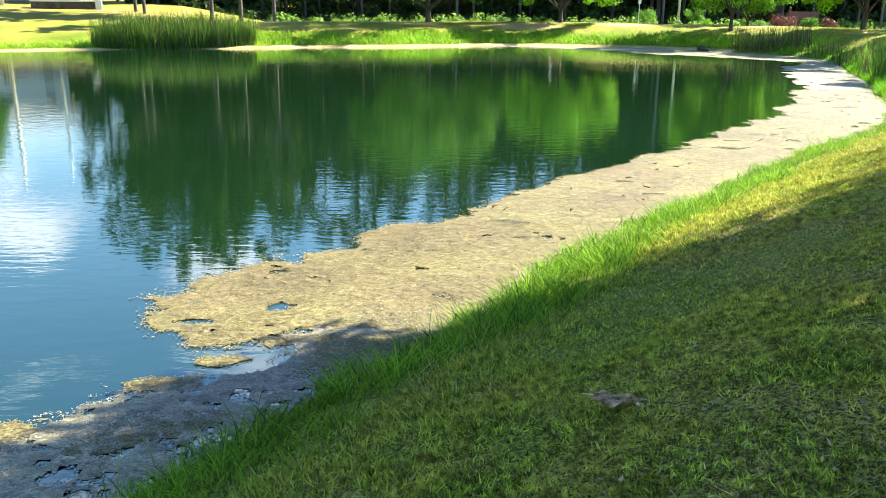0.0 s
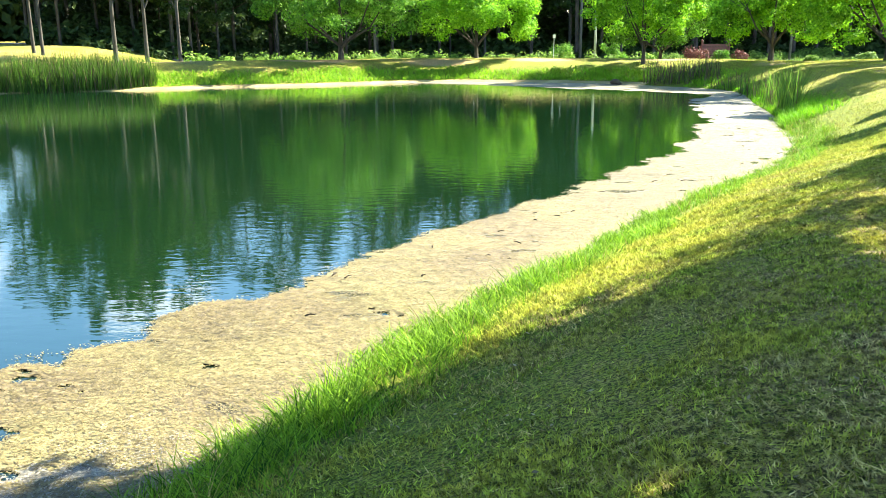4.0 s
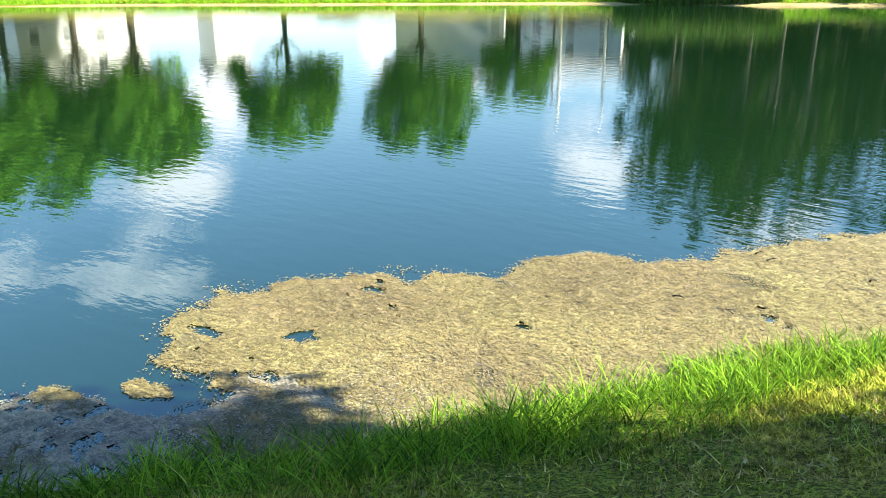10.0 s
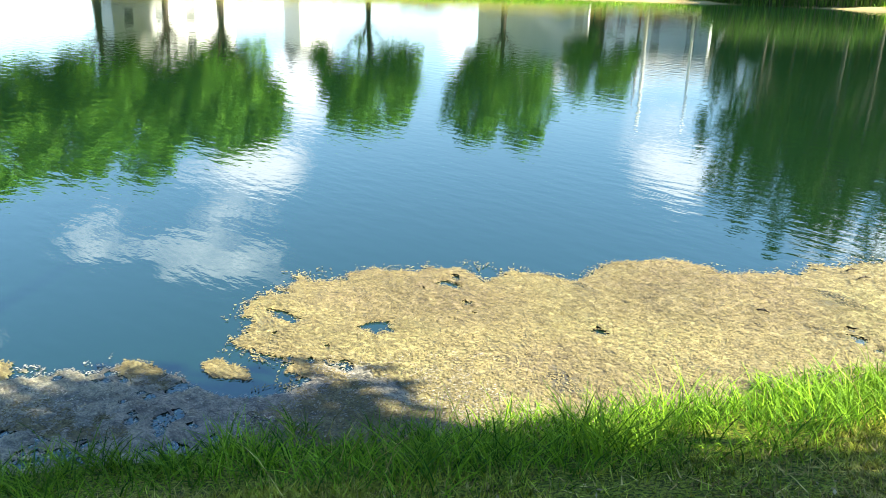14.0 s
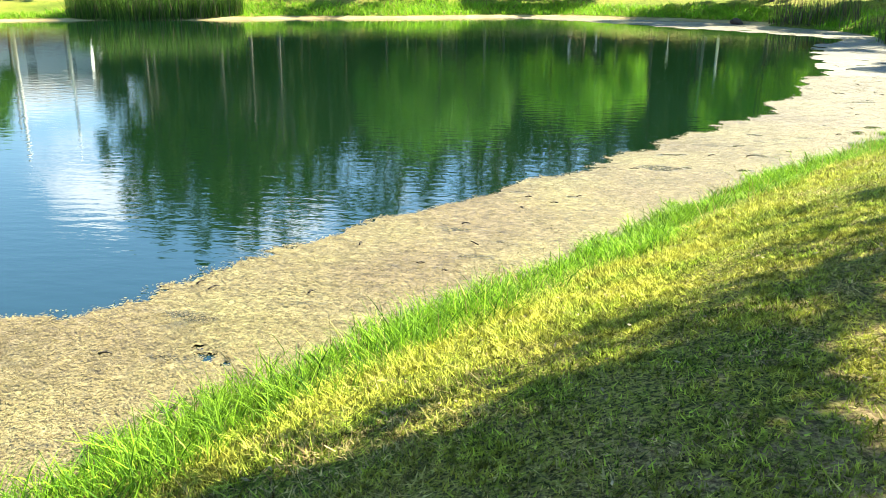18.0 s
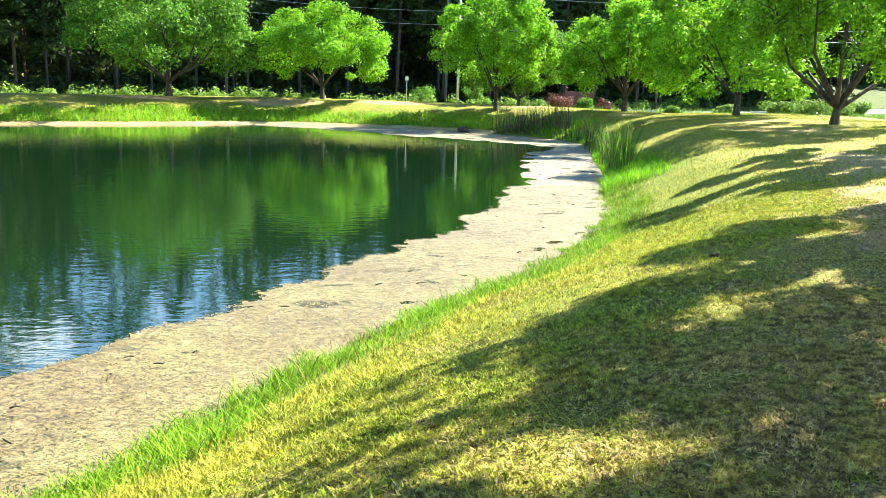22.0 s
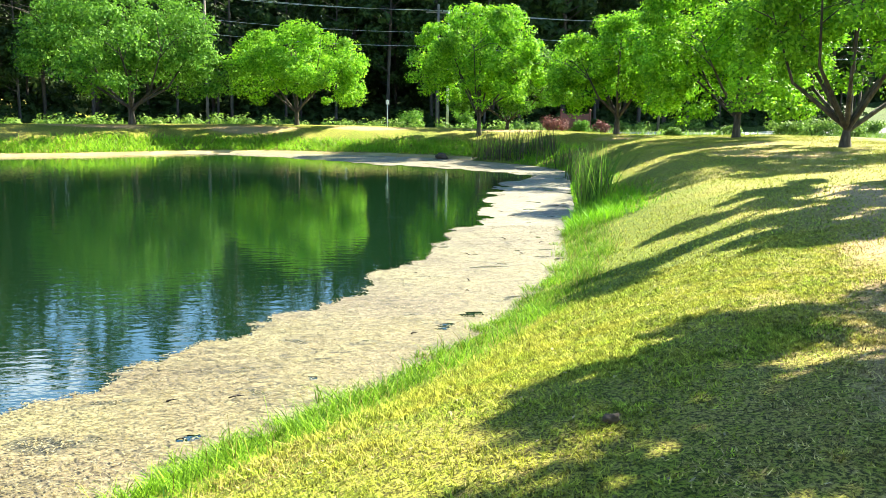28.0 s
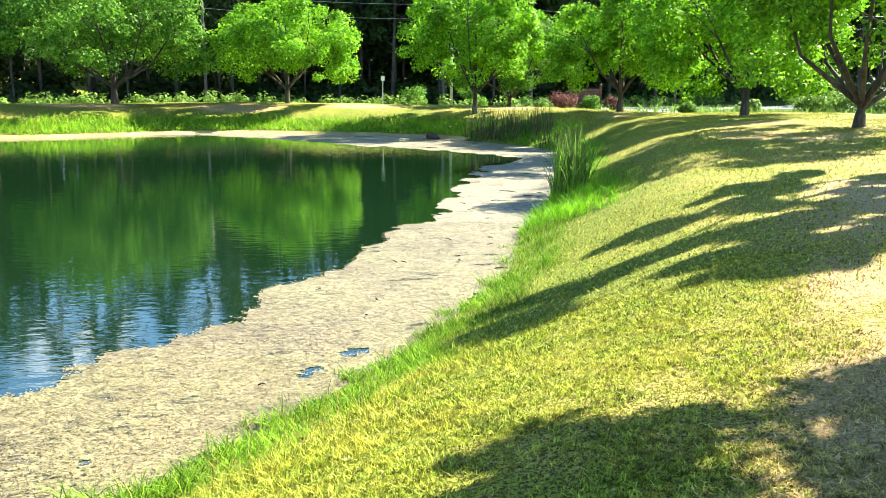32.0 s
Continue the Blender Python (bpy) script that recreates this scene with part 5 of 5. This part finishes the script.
q, f = leaves(np.stack([5 + dist * np.sin(bear), 10 + dist * np.cos(bear), hgt], -1), np.full(n, 2.4), 28, 1.7, rng, 0.9)
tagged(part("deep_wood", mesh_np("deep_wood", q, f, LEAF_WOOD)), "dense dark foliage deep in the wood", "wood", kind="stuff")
n = 260
t = rng.uniform(0, 1, n)
wx = -14 + 70 * t
wy = np.interp(wx, [-14, -4, 8, 22, 34, 45, 56], [70, 72, 73, 74, 84.5, 90, 98]) + rng.uniform(-1.2, 2.5, n)
hgt = rng.uniform(0.2, 0.95, n)
q, f = leaves(np.stack([wx, wy, land(wx, wy) + hgt * 0.6], -1), 0.25 + hgt * 0.5, 60, 0.24, rng, 1.0)
tagged(part("roadside_weeds", mesh_np("roadside_weeds", q, f, WEED)), "pale green leafy weeds beside the road", "weeds", kind="stuff")
p, d = scatter(60000, 30, 120, 62, 130, lambda d, x, y: 0.5 * (np.abs(y - np.interp(x, [30, 48, 60, 90, 120], [74, 71, 74, 80, 86])) < 3.5), 61)
grass_stuff("verge_grass", "bright green tall verge grass between the lanes", [blades(p, rng.uniform(0.3, 0.9, len(p)), rng.uniform(0.05, 0.10, len(p)), 0.4, 62, 2, 0.3)], WEED)


# ---- shrubs, sign, poles ----
def shrub(name, label, x, y, r, h, leaf, seed, per=90, size=0.12):
    rng = np.random.default_rng(seed)
    root = thing(name, on_ground(x, y), label, "shrub")
    cs = [(rng.normal(0, 0.42) * r, rng.normal(0, 0.42) * r, h * rng.uniform(0.25, 0.85)) for _ in range(22)]
    q, f = leaves(cs, [0.38 * r] * 22, per, size, rng, 0.9)
    part("foliage", mesh_np(name + "_foliage", q, f, leaf), root)
    part("stem", limb_mesh(name + "_stem", [[((0, 0, -0.1), 0.05), ((c[0] * 0.4, c[1] * 0.4, h * 0.3), 0.03), (c, 0.01)] for c in cs[:7]], BARK, 5), root)
    return root


shrub("barberry_shrub", "reddish barberry shrub beside the entrance sign", 28.6, 74.0, 1.3, 1.5, LEAF_RED, 71)
shrub("barberry_shrub", "small reddish barberry shrub at the sign's post", 33.0, 74.6, 0.8, 1.3, LEAF_RED, 72)
shrub("boxwood_shrub", "clipped round green shrub in front of the sign", 30.6, 73.6, 0.85, 1.25, LEAF_MID, 73)
shrub("round_shrub", "rounded bright green shrub beside the pole", 21.8, 76.0, 1.0, 2.0, LEAF_MID, 74)
shrub("round_shrub", "low dark green shrub by the wood", 17.6, 76.5, 1.6, 1.7, LEAF_MID, 75)
for k, (x, y, r, h) in enumerate(((44, 74, 1.0, 0.9), (37, 70, 0.8, 0.7), (52, 76, 1.2, 1.0), (64, 83, 1.4, 1.2), (50.5, 72.0, 1.8, 1.7), (47.6, 71.2, 1.3, 1.3), (54.5, 72.6, 1.2, 1.1))):
    shrub("verge_shrub", "bright green shrub on the verge", x, y, r, h, WEED, 80 + k, 80, 0.2)

sign = thing("entrance_sign", on_ground(30.7, 74.9, 0.3), "red-brown wooden entrance sign seen from behind", "sign", turn=12)
part("post", boxes("sign_post", SIGNWOOD, ((-1.35, 0, 1.05), (0.16, 0.16, 2.3)), bevel=0.01), sign)
part("post", boxes("sign_post", SIGNWOOD, ((1.35, 0, 1.05), (0.16, 0.16, 2.3)), bevel=0.01), sign)
for sx in (-1.35, 1.35):
    bm = bmesh.new()
    bmesh.ops.create_uvsphere(bm, u_segments=12, v_segments=8, radius=0.11, matrix=Matrix.Translation((sx, 0, 2.3)))
    part("finial", mesh_bm("finial", bm, SIGNWOOD, True), sign, "round post finial")
for k in range(5):
    part("board", boxes("sign_board", SIGNWOOD, ((0, 0, 1.02 + 0.225 * k), (2.54, 0.06, 0.215)), bevel=0.008), sign)
part("rail", boxes("sign_rail", SIGNWOOD, ((0, 0, 0.86), (2.54, 0.09, 0.09)), bevel=0.008), sign)


def utility_pole(x, y, h, label, mat=WOODGREY, arm=True, r=0.14):
    root = thing("utility_pole", on_ground(x, y), label, "pole")
    part("shaft", rods("pole_shaft", mat, ((0, 0, -0.3), (0, 0, h), r, r * 0.72)), root)
    if arm:
        part("crossarm", boxes("crossarm", mat, ((0, 0, h - 0.7), (2.2, 0.1, 0.12)), bevel=0.01), root)
        for dx in (-0.95, 0.35, 0.95):
            part("insulator", rods("insulator", DARK, ((dx, 0, h - 0.64), (dx, 0, h - 0.46), 0.05, 0.03)), root)
    return root


POLES = ((-45, 84, 10.5), (-16, 83.0, 10.5), (1.0, 84.5, 11.5), (21.0, 84.5, 11.0), (44, 88, 11.0), (76, 93, 11.0))
for x, y, h in POLES:
    utility_pole(x, y, h, "grey weathered wooden utility pole beside the road")
for dx, dz in ((-0.95, -0.5), (0.95, -0.5), (0.0, -2.4), (0.0, -3.6)):
    for (x0, y0, h0), (x1, y1, h1) in zip(POLES, POLES[1:]):
        a, b = Vector((x0 + dx, y0, gz(x0, y0) + h0 + dz)), Vector((x1 + dx, y1, gz(x1, y1) + h1 + dz))
        pts = []
        for k in range(13):
            u = k / 12
            q = a.lerp(b, u)
            q.z -= 0.25 * 4 * u * (1 - u)
            pts.append((tuple(q), 0.014))
        tagged(part("power_line", limb_mesh("power_line", [pts], METAL, 5)), "thin sagging power line between the poles", "cable", "power lines")
wp = thing("light_pole", on_ground(20.4, 76.5), "tall slim pale grey pole at the roadside", "pole")
part("shaft", rods("light_pole_shaft", CONCRETE, ((0, 0, -0.2), (0, 0, 9.5), 0.12, 0.08)), wp)
part("cap", rods("light_pole_cap", METAL, ((0, 0, 9.5), (0, 0, 9.6), 0.09, 0.05)), wp)
rs_ = thing("road_sign", on_ground(13.9, 63.0), "small white sign plate on a thin metal post", "sign", turn=-6)
part("post", boxes("road_sign_post", METAL, ((0, 0, 0.75), (0.05, 0.04, 1.9)), bevel=0.004), rs_)
part("plate", boxes("road_sign_plate", WHITE, ((0, -0.035, 1.52), (0.22, 0.012, 0.26)), bevel=0.003), rs_)


# ---- west side: houses, cars, playthings ----
def house(x, y, turn, w, dpt, h, wall, label, windows=4):
    root = thing("house", on_ground(x, y, 0.15), label, "house", turn=turn)
    part("foundation", boxes("foundation", BLOCK, ((0, 0, 0.5), (w + 0.06, dpt + 0.06, 1.1))), root)
    wl_ = part("wall", boxes("house_wall", wall, ((0, 0, 1.05 + h / 2), (w, dpt, h))), root)
    rows = int(h / 0.2)
    for k in range(rows):
        part("siding_board", boxes("siding_board", wall, ((0, -dpt / 2 - 0.014, 1.15 + k * 0.2), (w - 0.02, 0.02, 0.185))), wl_)
    bm = bmesh.new()
    rise = dpt * 0.28
    v = [bm.verts.new(c) for c in ((-w / 2 - 0.4, -dpt / 2 - 0.4, h + 1.0), (w / 2 + 0.4, -dpt / 2 - 0.4, h + 1.0), (w / 2 + 0.4, dpt / 2 + 0.4, h + 1.0), (-w / 2 - 0.4, dpt / 2 + 0.4, h + 1.0),
                                   (-w / 2 - 0.4, 0, h + 1.0 + rise), (w / 2 + 0.4, 0, h + 1.0 + rise))]
    for f in ((0, 1, 5, 4), (2, 3, 4, 5), (0, 4, 3), (1, 2, 5), (3, 2, 1, 0)):
        bm.faces.new([v[i] for i in f])
    part("roof", mesh_bm("house_roof", bm, SHINGLE), root)
    for k in range(windows):
        for lev in range(max(1, int(h // 2.6))):
            cx, cz = -w / 2 + w * (k + 0.5) / windows, 2.6 + lev * 2.6
            win = part("window", boxes("window_frame", WHITE, ((cx, -dpt / 2 - 0.04, cz + 0.66), (1.1, 0.06, 0.09)), ((cx, -dpt / 2 - 0.04, cz - 0.66), (1.1, 0.06, 0.09)), ((cx - 0.5, -dpt / 2 - 0.04, cz), (0.09, 0.06, 1.25)), ((cx + 0.5, -dpt / 2 - 0.04, cz), (0.09, 0.06, 1.25))), root)
            part("pane", boxes("pane", GLASS, ((cx, -dpt / 2 - 0.032, cz), (0.92, 0.02, 1.24))), win)
    return root


home = house(-51.3, 74.0, 33, 10.5, 8.0, 5.2, SIDING, "pale blue-grey sided house on a block foundation", 0)
for dx in (-2.6, 2.9):
    part("vent", boxes("vent", DARK, ((dx, -4.045, 0.86), (0.42, 0.03, 0.2))), home, "dark foundation vent")
house(-77.4, 65.0, 66, 3.6, 8.0, 5.4, WHITE, "bright white sided house beyond the parking area", 0)
house(-86, 52, 76, 13.0, 8.0, 5.2, PALE_SIDING, "pale grey sided house among the western trees", 4)
house(-46, 90, 24, 11.0, 8.0, 5.2, SIDING, "grey sided house behind the red fence", 3)
shed = thing("garden_shed", on_ground(-41.3, 67.6, 0.05), "small bright white garden shed beside the house", "shed", turn=28)
part("body", boxes("shed_body", WHITE, ((0, 0, 1.1), (1.5, 1.5, 2.2)), bevel=0.01), shed)
part("roof", boxes("shed_roof", WHITE, ((0, 0, 2.26), (1.75, 1.75, 0.1)), bevel=0.02), shed)
part("door", boxes("shed_door", CONCRETE, ((0, -0.765, 1.0), (0.75, 0.03, 1.85)), bevel=0.004), shed)
grill = thing("grill", on_ground(-39.6, 67.9), "dark covered barbecue grill beside the shed", "grill", turn=25)
part("hood", boxes("grill_hood", DARK, ((0, 0, 0.95), (0.9, 0.5, 0.4)), bevel=0.08), grill)
for sx in (-0.38, 0.38):
    for sy in (-0.2, 0.2):
        part("leg", boxes("grill_leg", DARK, ((sx, sy, 0.38), (0.05, 0.05, 0.78))), grill)
part("shelf", boxes("grill_shelf", DARK, ((0, 0, 0.3), (0.8, 0.42, 0.03))), grill)

utility_pole(-33.4, 65.5, 9.0, "pale weathered wooden pole on the west lawn", CONCRETE, False, 0.15)
utility_pole(-31.6, 70.0, 9.0, "tall slim white pole behind the low wall", WHITE, False, 0.13)
utility_pole(-37.6, 68.3, 4.2, "slim pale blue pole by the play yard", METAL, False, 0.06)
goal = thing("goal_frame", on_ground(-33.6, 67.7), "small galvanised pipe goal frame on the lawn", "goal", turn=25)
part("post", rods("goal_post", METAL, ((-1.0, 0, 0), (-1.0, 0, 1.25), 0.035)), goal)
part("post", rods("goal_post", METAL, ((1.0, 0, 0), (1.0, 0, 1.25), 0.035)), goal)
part("crossbar", rods("goal_crossbar", METAL, ((-1.03, 0, 1.25), (1.03, 0, 1.25), 0.035)), goal)
part("brace", rods("goal_brace", METAL, ((-1.0, 0, 1.25), (-1.0, 0.9, 0), 0.03)), goal)
part("brace", rods("goal_brace", METAL, ((1.0, 0, 1.25), (1.0, 0.9, 0), 0.03)), goal)
ladder = thing("play_frame", on_ground(-35.0, 68.6), "yellow wooden play frame with rungs", "play frame", turn=25)
for sx in (-0.35, 0.35):
    part("rail", boxes("play_rail", YELLOWWOOD, ((sx, 0, 0.8), (0.09, 0.09, 1.7)), bevel=0.01), ladder)
for k in range(4):
    part("rung", boxes("play_rung", YELLOWWOOD, ((0, 0, 0.35 + 0.35 * k), (0.62, 0.06, 0.06)), bevel=0.008), ladder)
pool = thing("wading_pool", on_ground(-36.2, 66.3), "round bright blue plastic wading pool on grass", "pool")
bm = bmesh.new()
bmesh.ops.create_cone(bm, cap_ends=True, segments=28, radius1=0.75, radius2=0.85, depth=0.26, matrix=Matrix.Translation((0, 0, 0.13)))
part("tub", mesh_bm("pool_tub", bm, BLUEPLASTIC), pool)
bm = bmesh.new()
bmesh.ops.create_cone(bm, cap_ends=False, segments=28, radius1=0.90, radius2=0.86, depth=0.05, matrix=Matrix.Translation((0, 0, 0.27)))
part("rim", mesh_bm("pool_rim", bm, BLUEPLASTIC), pool)

lowwall = thing("concrete_trough", on_ground(-28.7, 65.6, 0.1), "long low grey concrete trough with white coping", "trough", turn=20)
# body coloured dark to stand for the shade below the coping
part("body", boxes("trough_body", SOIL_AND_SHADE, ((0, 0, 0.3), (4.6, 1.2, 0.56)), bevel=0.02), lowwall)
part("coping", boxes("trough_coping", CONCRETE, ((0, 0, 0.62), (4.8, 1.35, 0.10)), bevel=0.02), lowwall)
part("end_block", boxes("trough_end", CONCRETE, ((2.35, -0.1, 0.36), (0.45, 1.4, 0.72)), bevel=0.02), lowwall)
part("rod", rods("trough_rod", METAL, ((2.1, 0, 0.8), (1.3, 0, 2.1), 0.05)), lowwall)
fence = thing("board_fence", on_ground(-42.0, 79.5, 0.1), "red-stained upright board fence behind the yard", "fence", turn=30)
for k in range(64):
    part("board", boxes("fence_board", REDFENCE, ((-8 + k * 0.25, 0, 0.95), (0.22, 0.025, 1.9))), fence)
for z in (0.5, 1.5):
    part("rail", boxes("fence_rail", REDFENCE, ((0, 0.05, z), (16, 0.05, 0.1))), fence)


def car(x, y, turn, paint, label, h=1.45):
    root = thing("car", on_ground(x, y), label, "car", "parked cars", turn=turn)
    bm = bmesh.new()
    prof = [(-2.2, 0.35), (-2.25, 0.75), (-2.0, 0.95), (-1.2, 1.0), (-0.6, h), (0.9, h), (1.7, 1.0), (2.2, 0.9), (2.25, 0.4)]
    ring = []
    for sy, ins in ((-0.86, 0.0), (0.86, 0.0)):
        ring.append([bm.verts.new((px, sy * (0.82 if pz > 1.05 else 1), pz)) for px, pz in prof])
    n_ = len(prof)
    for k in range(n_):
        bm.faces.new((ring[0][k], ring[0][(k + 1) % n_], ring[1][(k + 1) % n_], ring[1][k]))
    bm.faces.new(ring[0][::-1])
    bm.faces.new(ring[1])
    bmesh.ops.recalc_face_normals(bm, faces=bm.faces[:])
    bmesh.ops.bevel(bm, geom=bm.edges[:], offset=0.06, segments=2, affect="EDGES")
    body = part("body", mesh_bm("car_body", bm, paint, True), root)
    for sy in (-0.80, 0.80):
        part("side_window", boxes("side_window", GLASS, ((0.15, sy, 1.2), (1.7, 0.03, 0.32)), bevel=0.01), body)
    part("windscreen", boxes("windscreen", GLASS, ((-0.93, 0, 1.25), (0.05, 1.25, 0.34)), bevel=0.01), body)
    part("rear_window", boxes("rear_window", GLASS, ((1.34, 0, 1.24), (0.05, 1.25, 0.3)), bevel=0.01), body)
    for sy in (-0.6, 0.6):
        part("headlight", boxes("headlight", WHITE, ((-2.22, sy, 0.72), (0.06, 0.3, 0.14)), bevel=0.02), body)
        part("tail_light", boxes("tail_light", CARRED, ((2.23, sy, 0.75), (0.05, 0.28, 0.16)), bevel=0.02), body)
    for wx_ in (-1.4, 1.4):
        for sy in (-0.80, 0.80):
            wheel = part("wheel", rods("tyre", DARK, ((wx_, sy - 0.1, 0.33), (wx_, sy + 0.1, 0.33), 0.33), n=20), root)
            part("rim", rods("rim", METAL, ((wx_, sy * 1.02 - 0.105, 0.33), (wx_, sy * 1.02 + 0.105, 0.33), 0.2), n=16), wheel)
    return root


car(-65.2, 69.7, 60, CARBLACK, "black car parked on the asphalt")
car(-61.6, 69.0, 60, CARRED, "bright red hatchback parked on the asphalt")
car(-61.5, 74.2, 20, CARBLUE, "pale blue car parked near the houses")

# ---- small things ----
bark = thing("bark_piece", on_ground(0.72, 3.48), "torn curled strip of pale dry bark on the lawn", "bark", turn=-6)


def bark_strip(length, width, twist, seed):
    """A thin strip, ragged at the rim and rolled up along one side."""
    r = random.Random(seed)
    bm = bmesh.new()
    rows = []
    for k in range(18):
        u = k / 17
        w = width * (0.35 + 0.65 * math.sin(math.pi * min(1, u * 1.1 + 0.05)) + 0.25 * r.uniform(-1, 1))
        roll = twist * (0.6 + 0.5 * math.sin(u * 7 + seed))
        row = []
        for j in range(6):
            t = j / 5 - 0.5
            a = t * roll
            row.append(bm.verts.new((-length / 2 + length * u, w * (t if abs(roll) < 0.1 else math.sin(a) / roll) + 0.02 * math.sin(u * 6 + seed), 0.022 + w * (1 - math.cos(a)) / max(roll, 0.1) + 0.008 * math.sin(u * 15 + j) + 0.004 * r.random())))
        rows.append(row)
    for p, q in zip(rows, rows[1:]):
        for j in range(5):
            bm.faces.new((p[j], q[j], q[j + 1], p[j + 1]))
    bmesh.ops.solidify(bm, geom=bm.faces[:], thickness=0.004)
    return mesh_bm("bark_strip", bm, PALEBARKPIECE)


part("strip", bark_strip(0.27, 0.075, 2.6, 3), bark)
for x, y, turn, ln, wd, sd in ((0.10, -0.035, -14, 0.16, 0.03, 8), (-0.08, 0.03, 20, 0.13, 0.035, 5)):
    piece = part("strip", bark_strip(ln, wd, 1.6, sd), bark, at=(x, y, 0.006))
    piece.rotation_euler = (0, 0, radians(turn))
for ends in (((0.05, -0.03, 0.03), (0.2, -0.07, 0.03), 0.007, 0.003), ((-0.05, 0.02, 0.03), (-0.17, 0.06, 0.02), 0.006, 0.002)):
    part("splinter", rods("bark_splinter", PALEBARKPIECE, ends), bark)

bm = bmesh.new()
bmesh.ops.create_icosphere(bm, subdivisions=3, radius=0.042)
for v in bm.verts:
    v.co *= 0.8 + 0.5 * noise.noise(v.co * 40)
    v.co.z *= 0.75
    v.co.x *= 1.35
clod = part("soil_clod", mesh_bm("soil_clod", bm, SOIL_AND_SHADE, True), at=(9.0, 13.13, gz(9.0, 13.13) + 0.025))
tagged(clod, "dark crumbly clod lying on the shaded lawn", "clod")
bm = bmesh.new()
bmesh.ops.create_icosphere(bm, subdivisions=3, radius=0.4)
for v in bm.verts:
    v.co *= 0.8 + 0.4 * noise.noise(v.co * 3)
    v.co.z *= 0.6
tagged(part("shore_stone", mesh_bm("shore_stone", bm, SOIL_AND_SHADE, True), at=(15.3, 51.4, 0.12)), "dark wet stone at the far waterline", "stone")
rngp = random.Random(5)
made = 0
while made < 30:
    sx, sy = SHORE_LINE[int(6 + rngp.uniform(0, 1) * 66)]
    o = rngp.uniform(0.5, 3.4)
    x, y = sx - 0.78 * o, sy + 0.62 * o
    a, ln = rngp.uniform(0, 6.28), rngp.uniform(0.025, 0.06) * (1 + max(0, y - 12) / 14)
    if y < 10.5 and made > 3 or float(algae_cover(np.array([x]), np.array([y]))[0]) < 0.2:
        continue
    st = rods("stick", STICK, ((-ln, 0, 0.02), (0, ln * 0.2, 0.035), 0.008, 0.008), ((0, ln * 0.2, 0.035), (ln, 0, 0.03), 0.008, 0.003), n=6)
    ob = part("stick", st, at=(x, y, 0.01))
    ob.rotation_euler = (0, 0, a)
    tagged(ob, "short dark stick lying on the algae mat", "stick", "sticks on the algae")
    made += 1
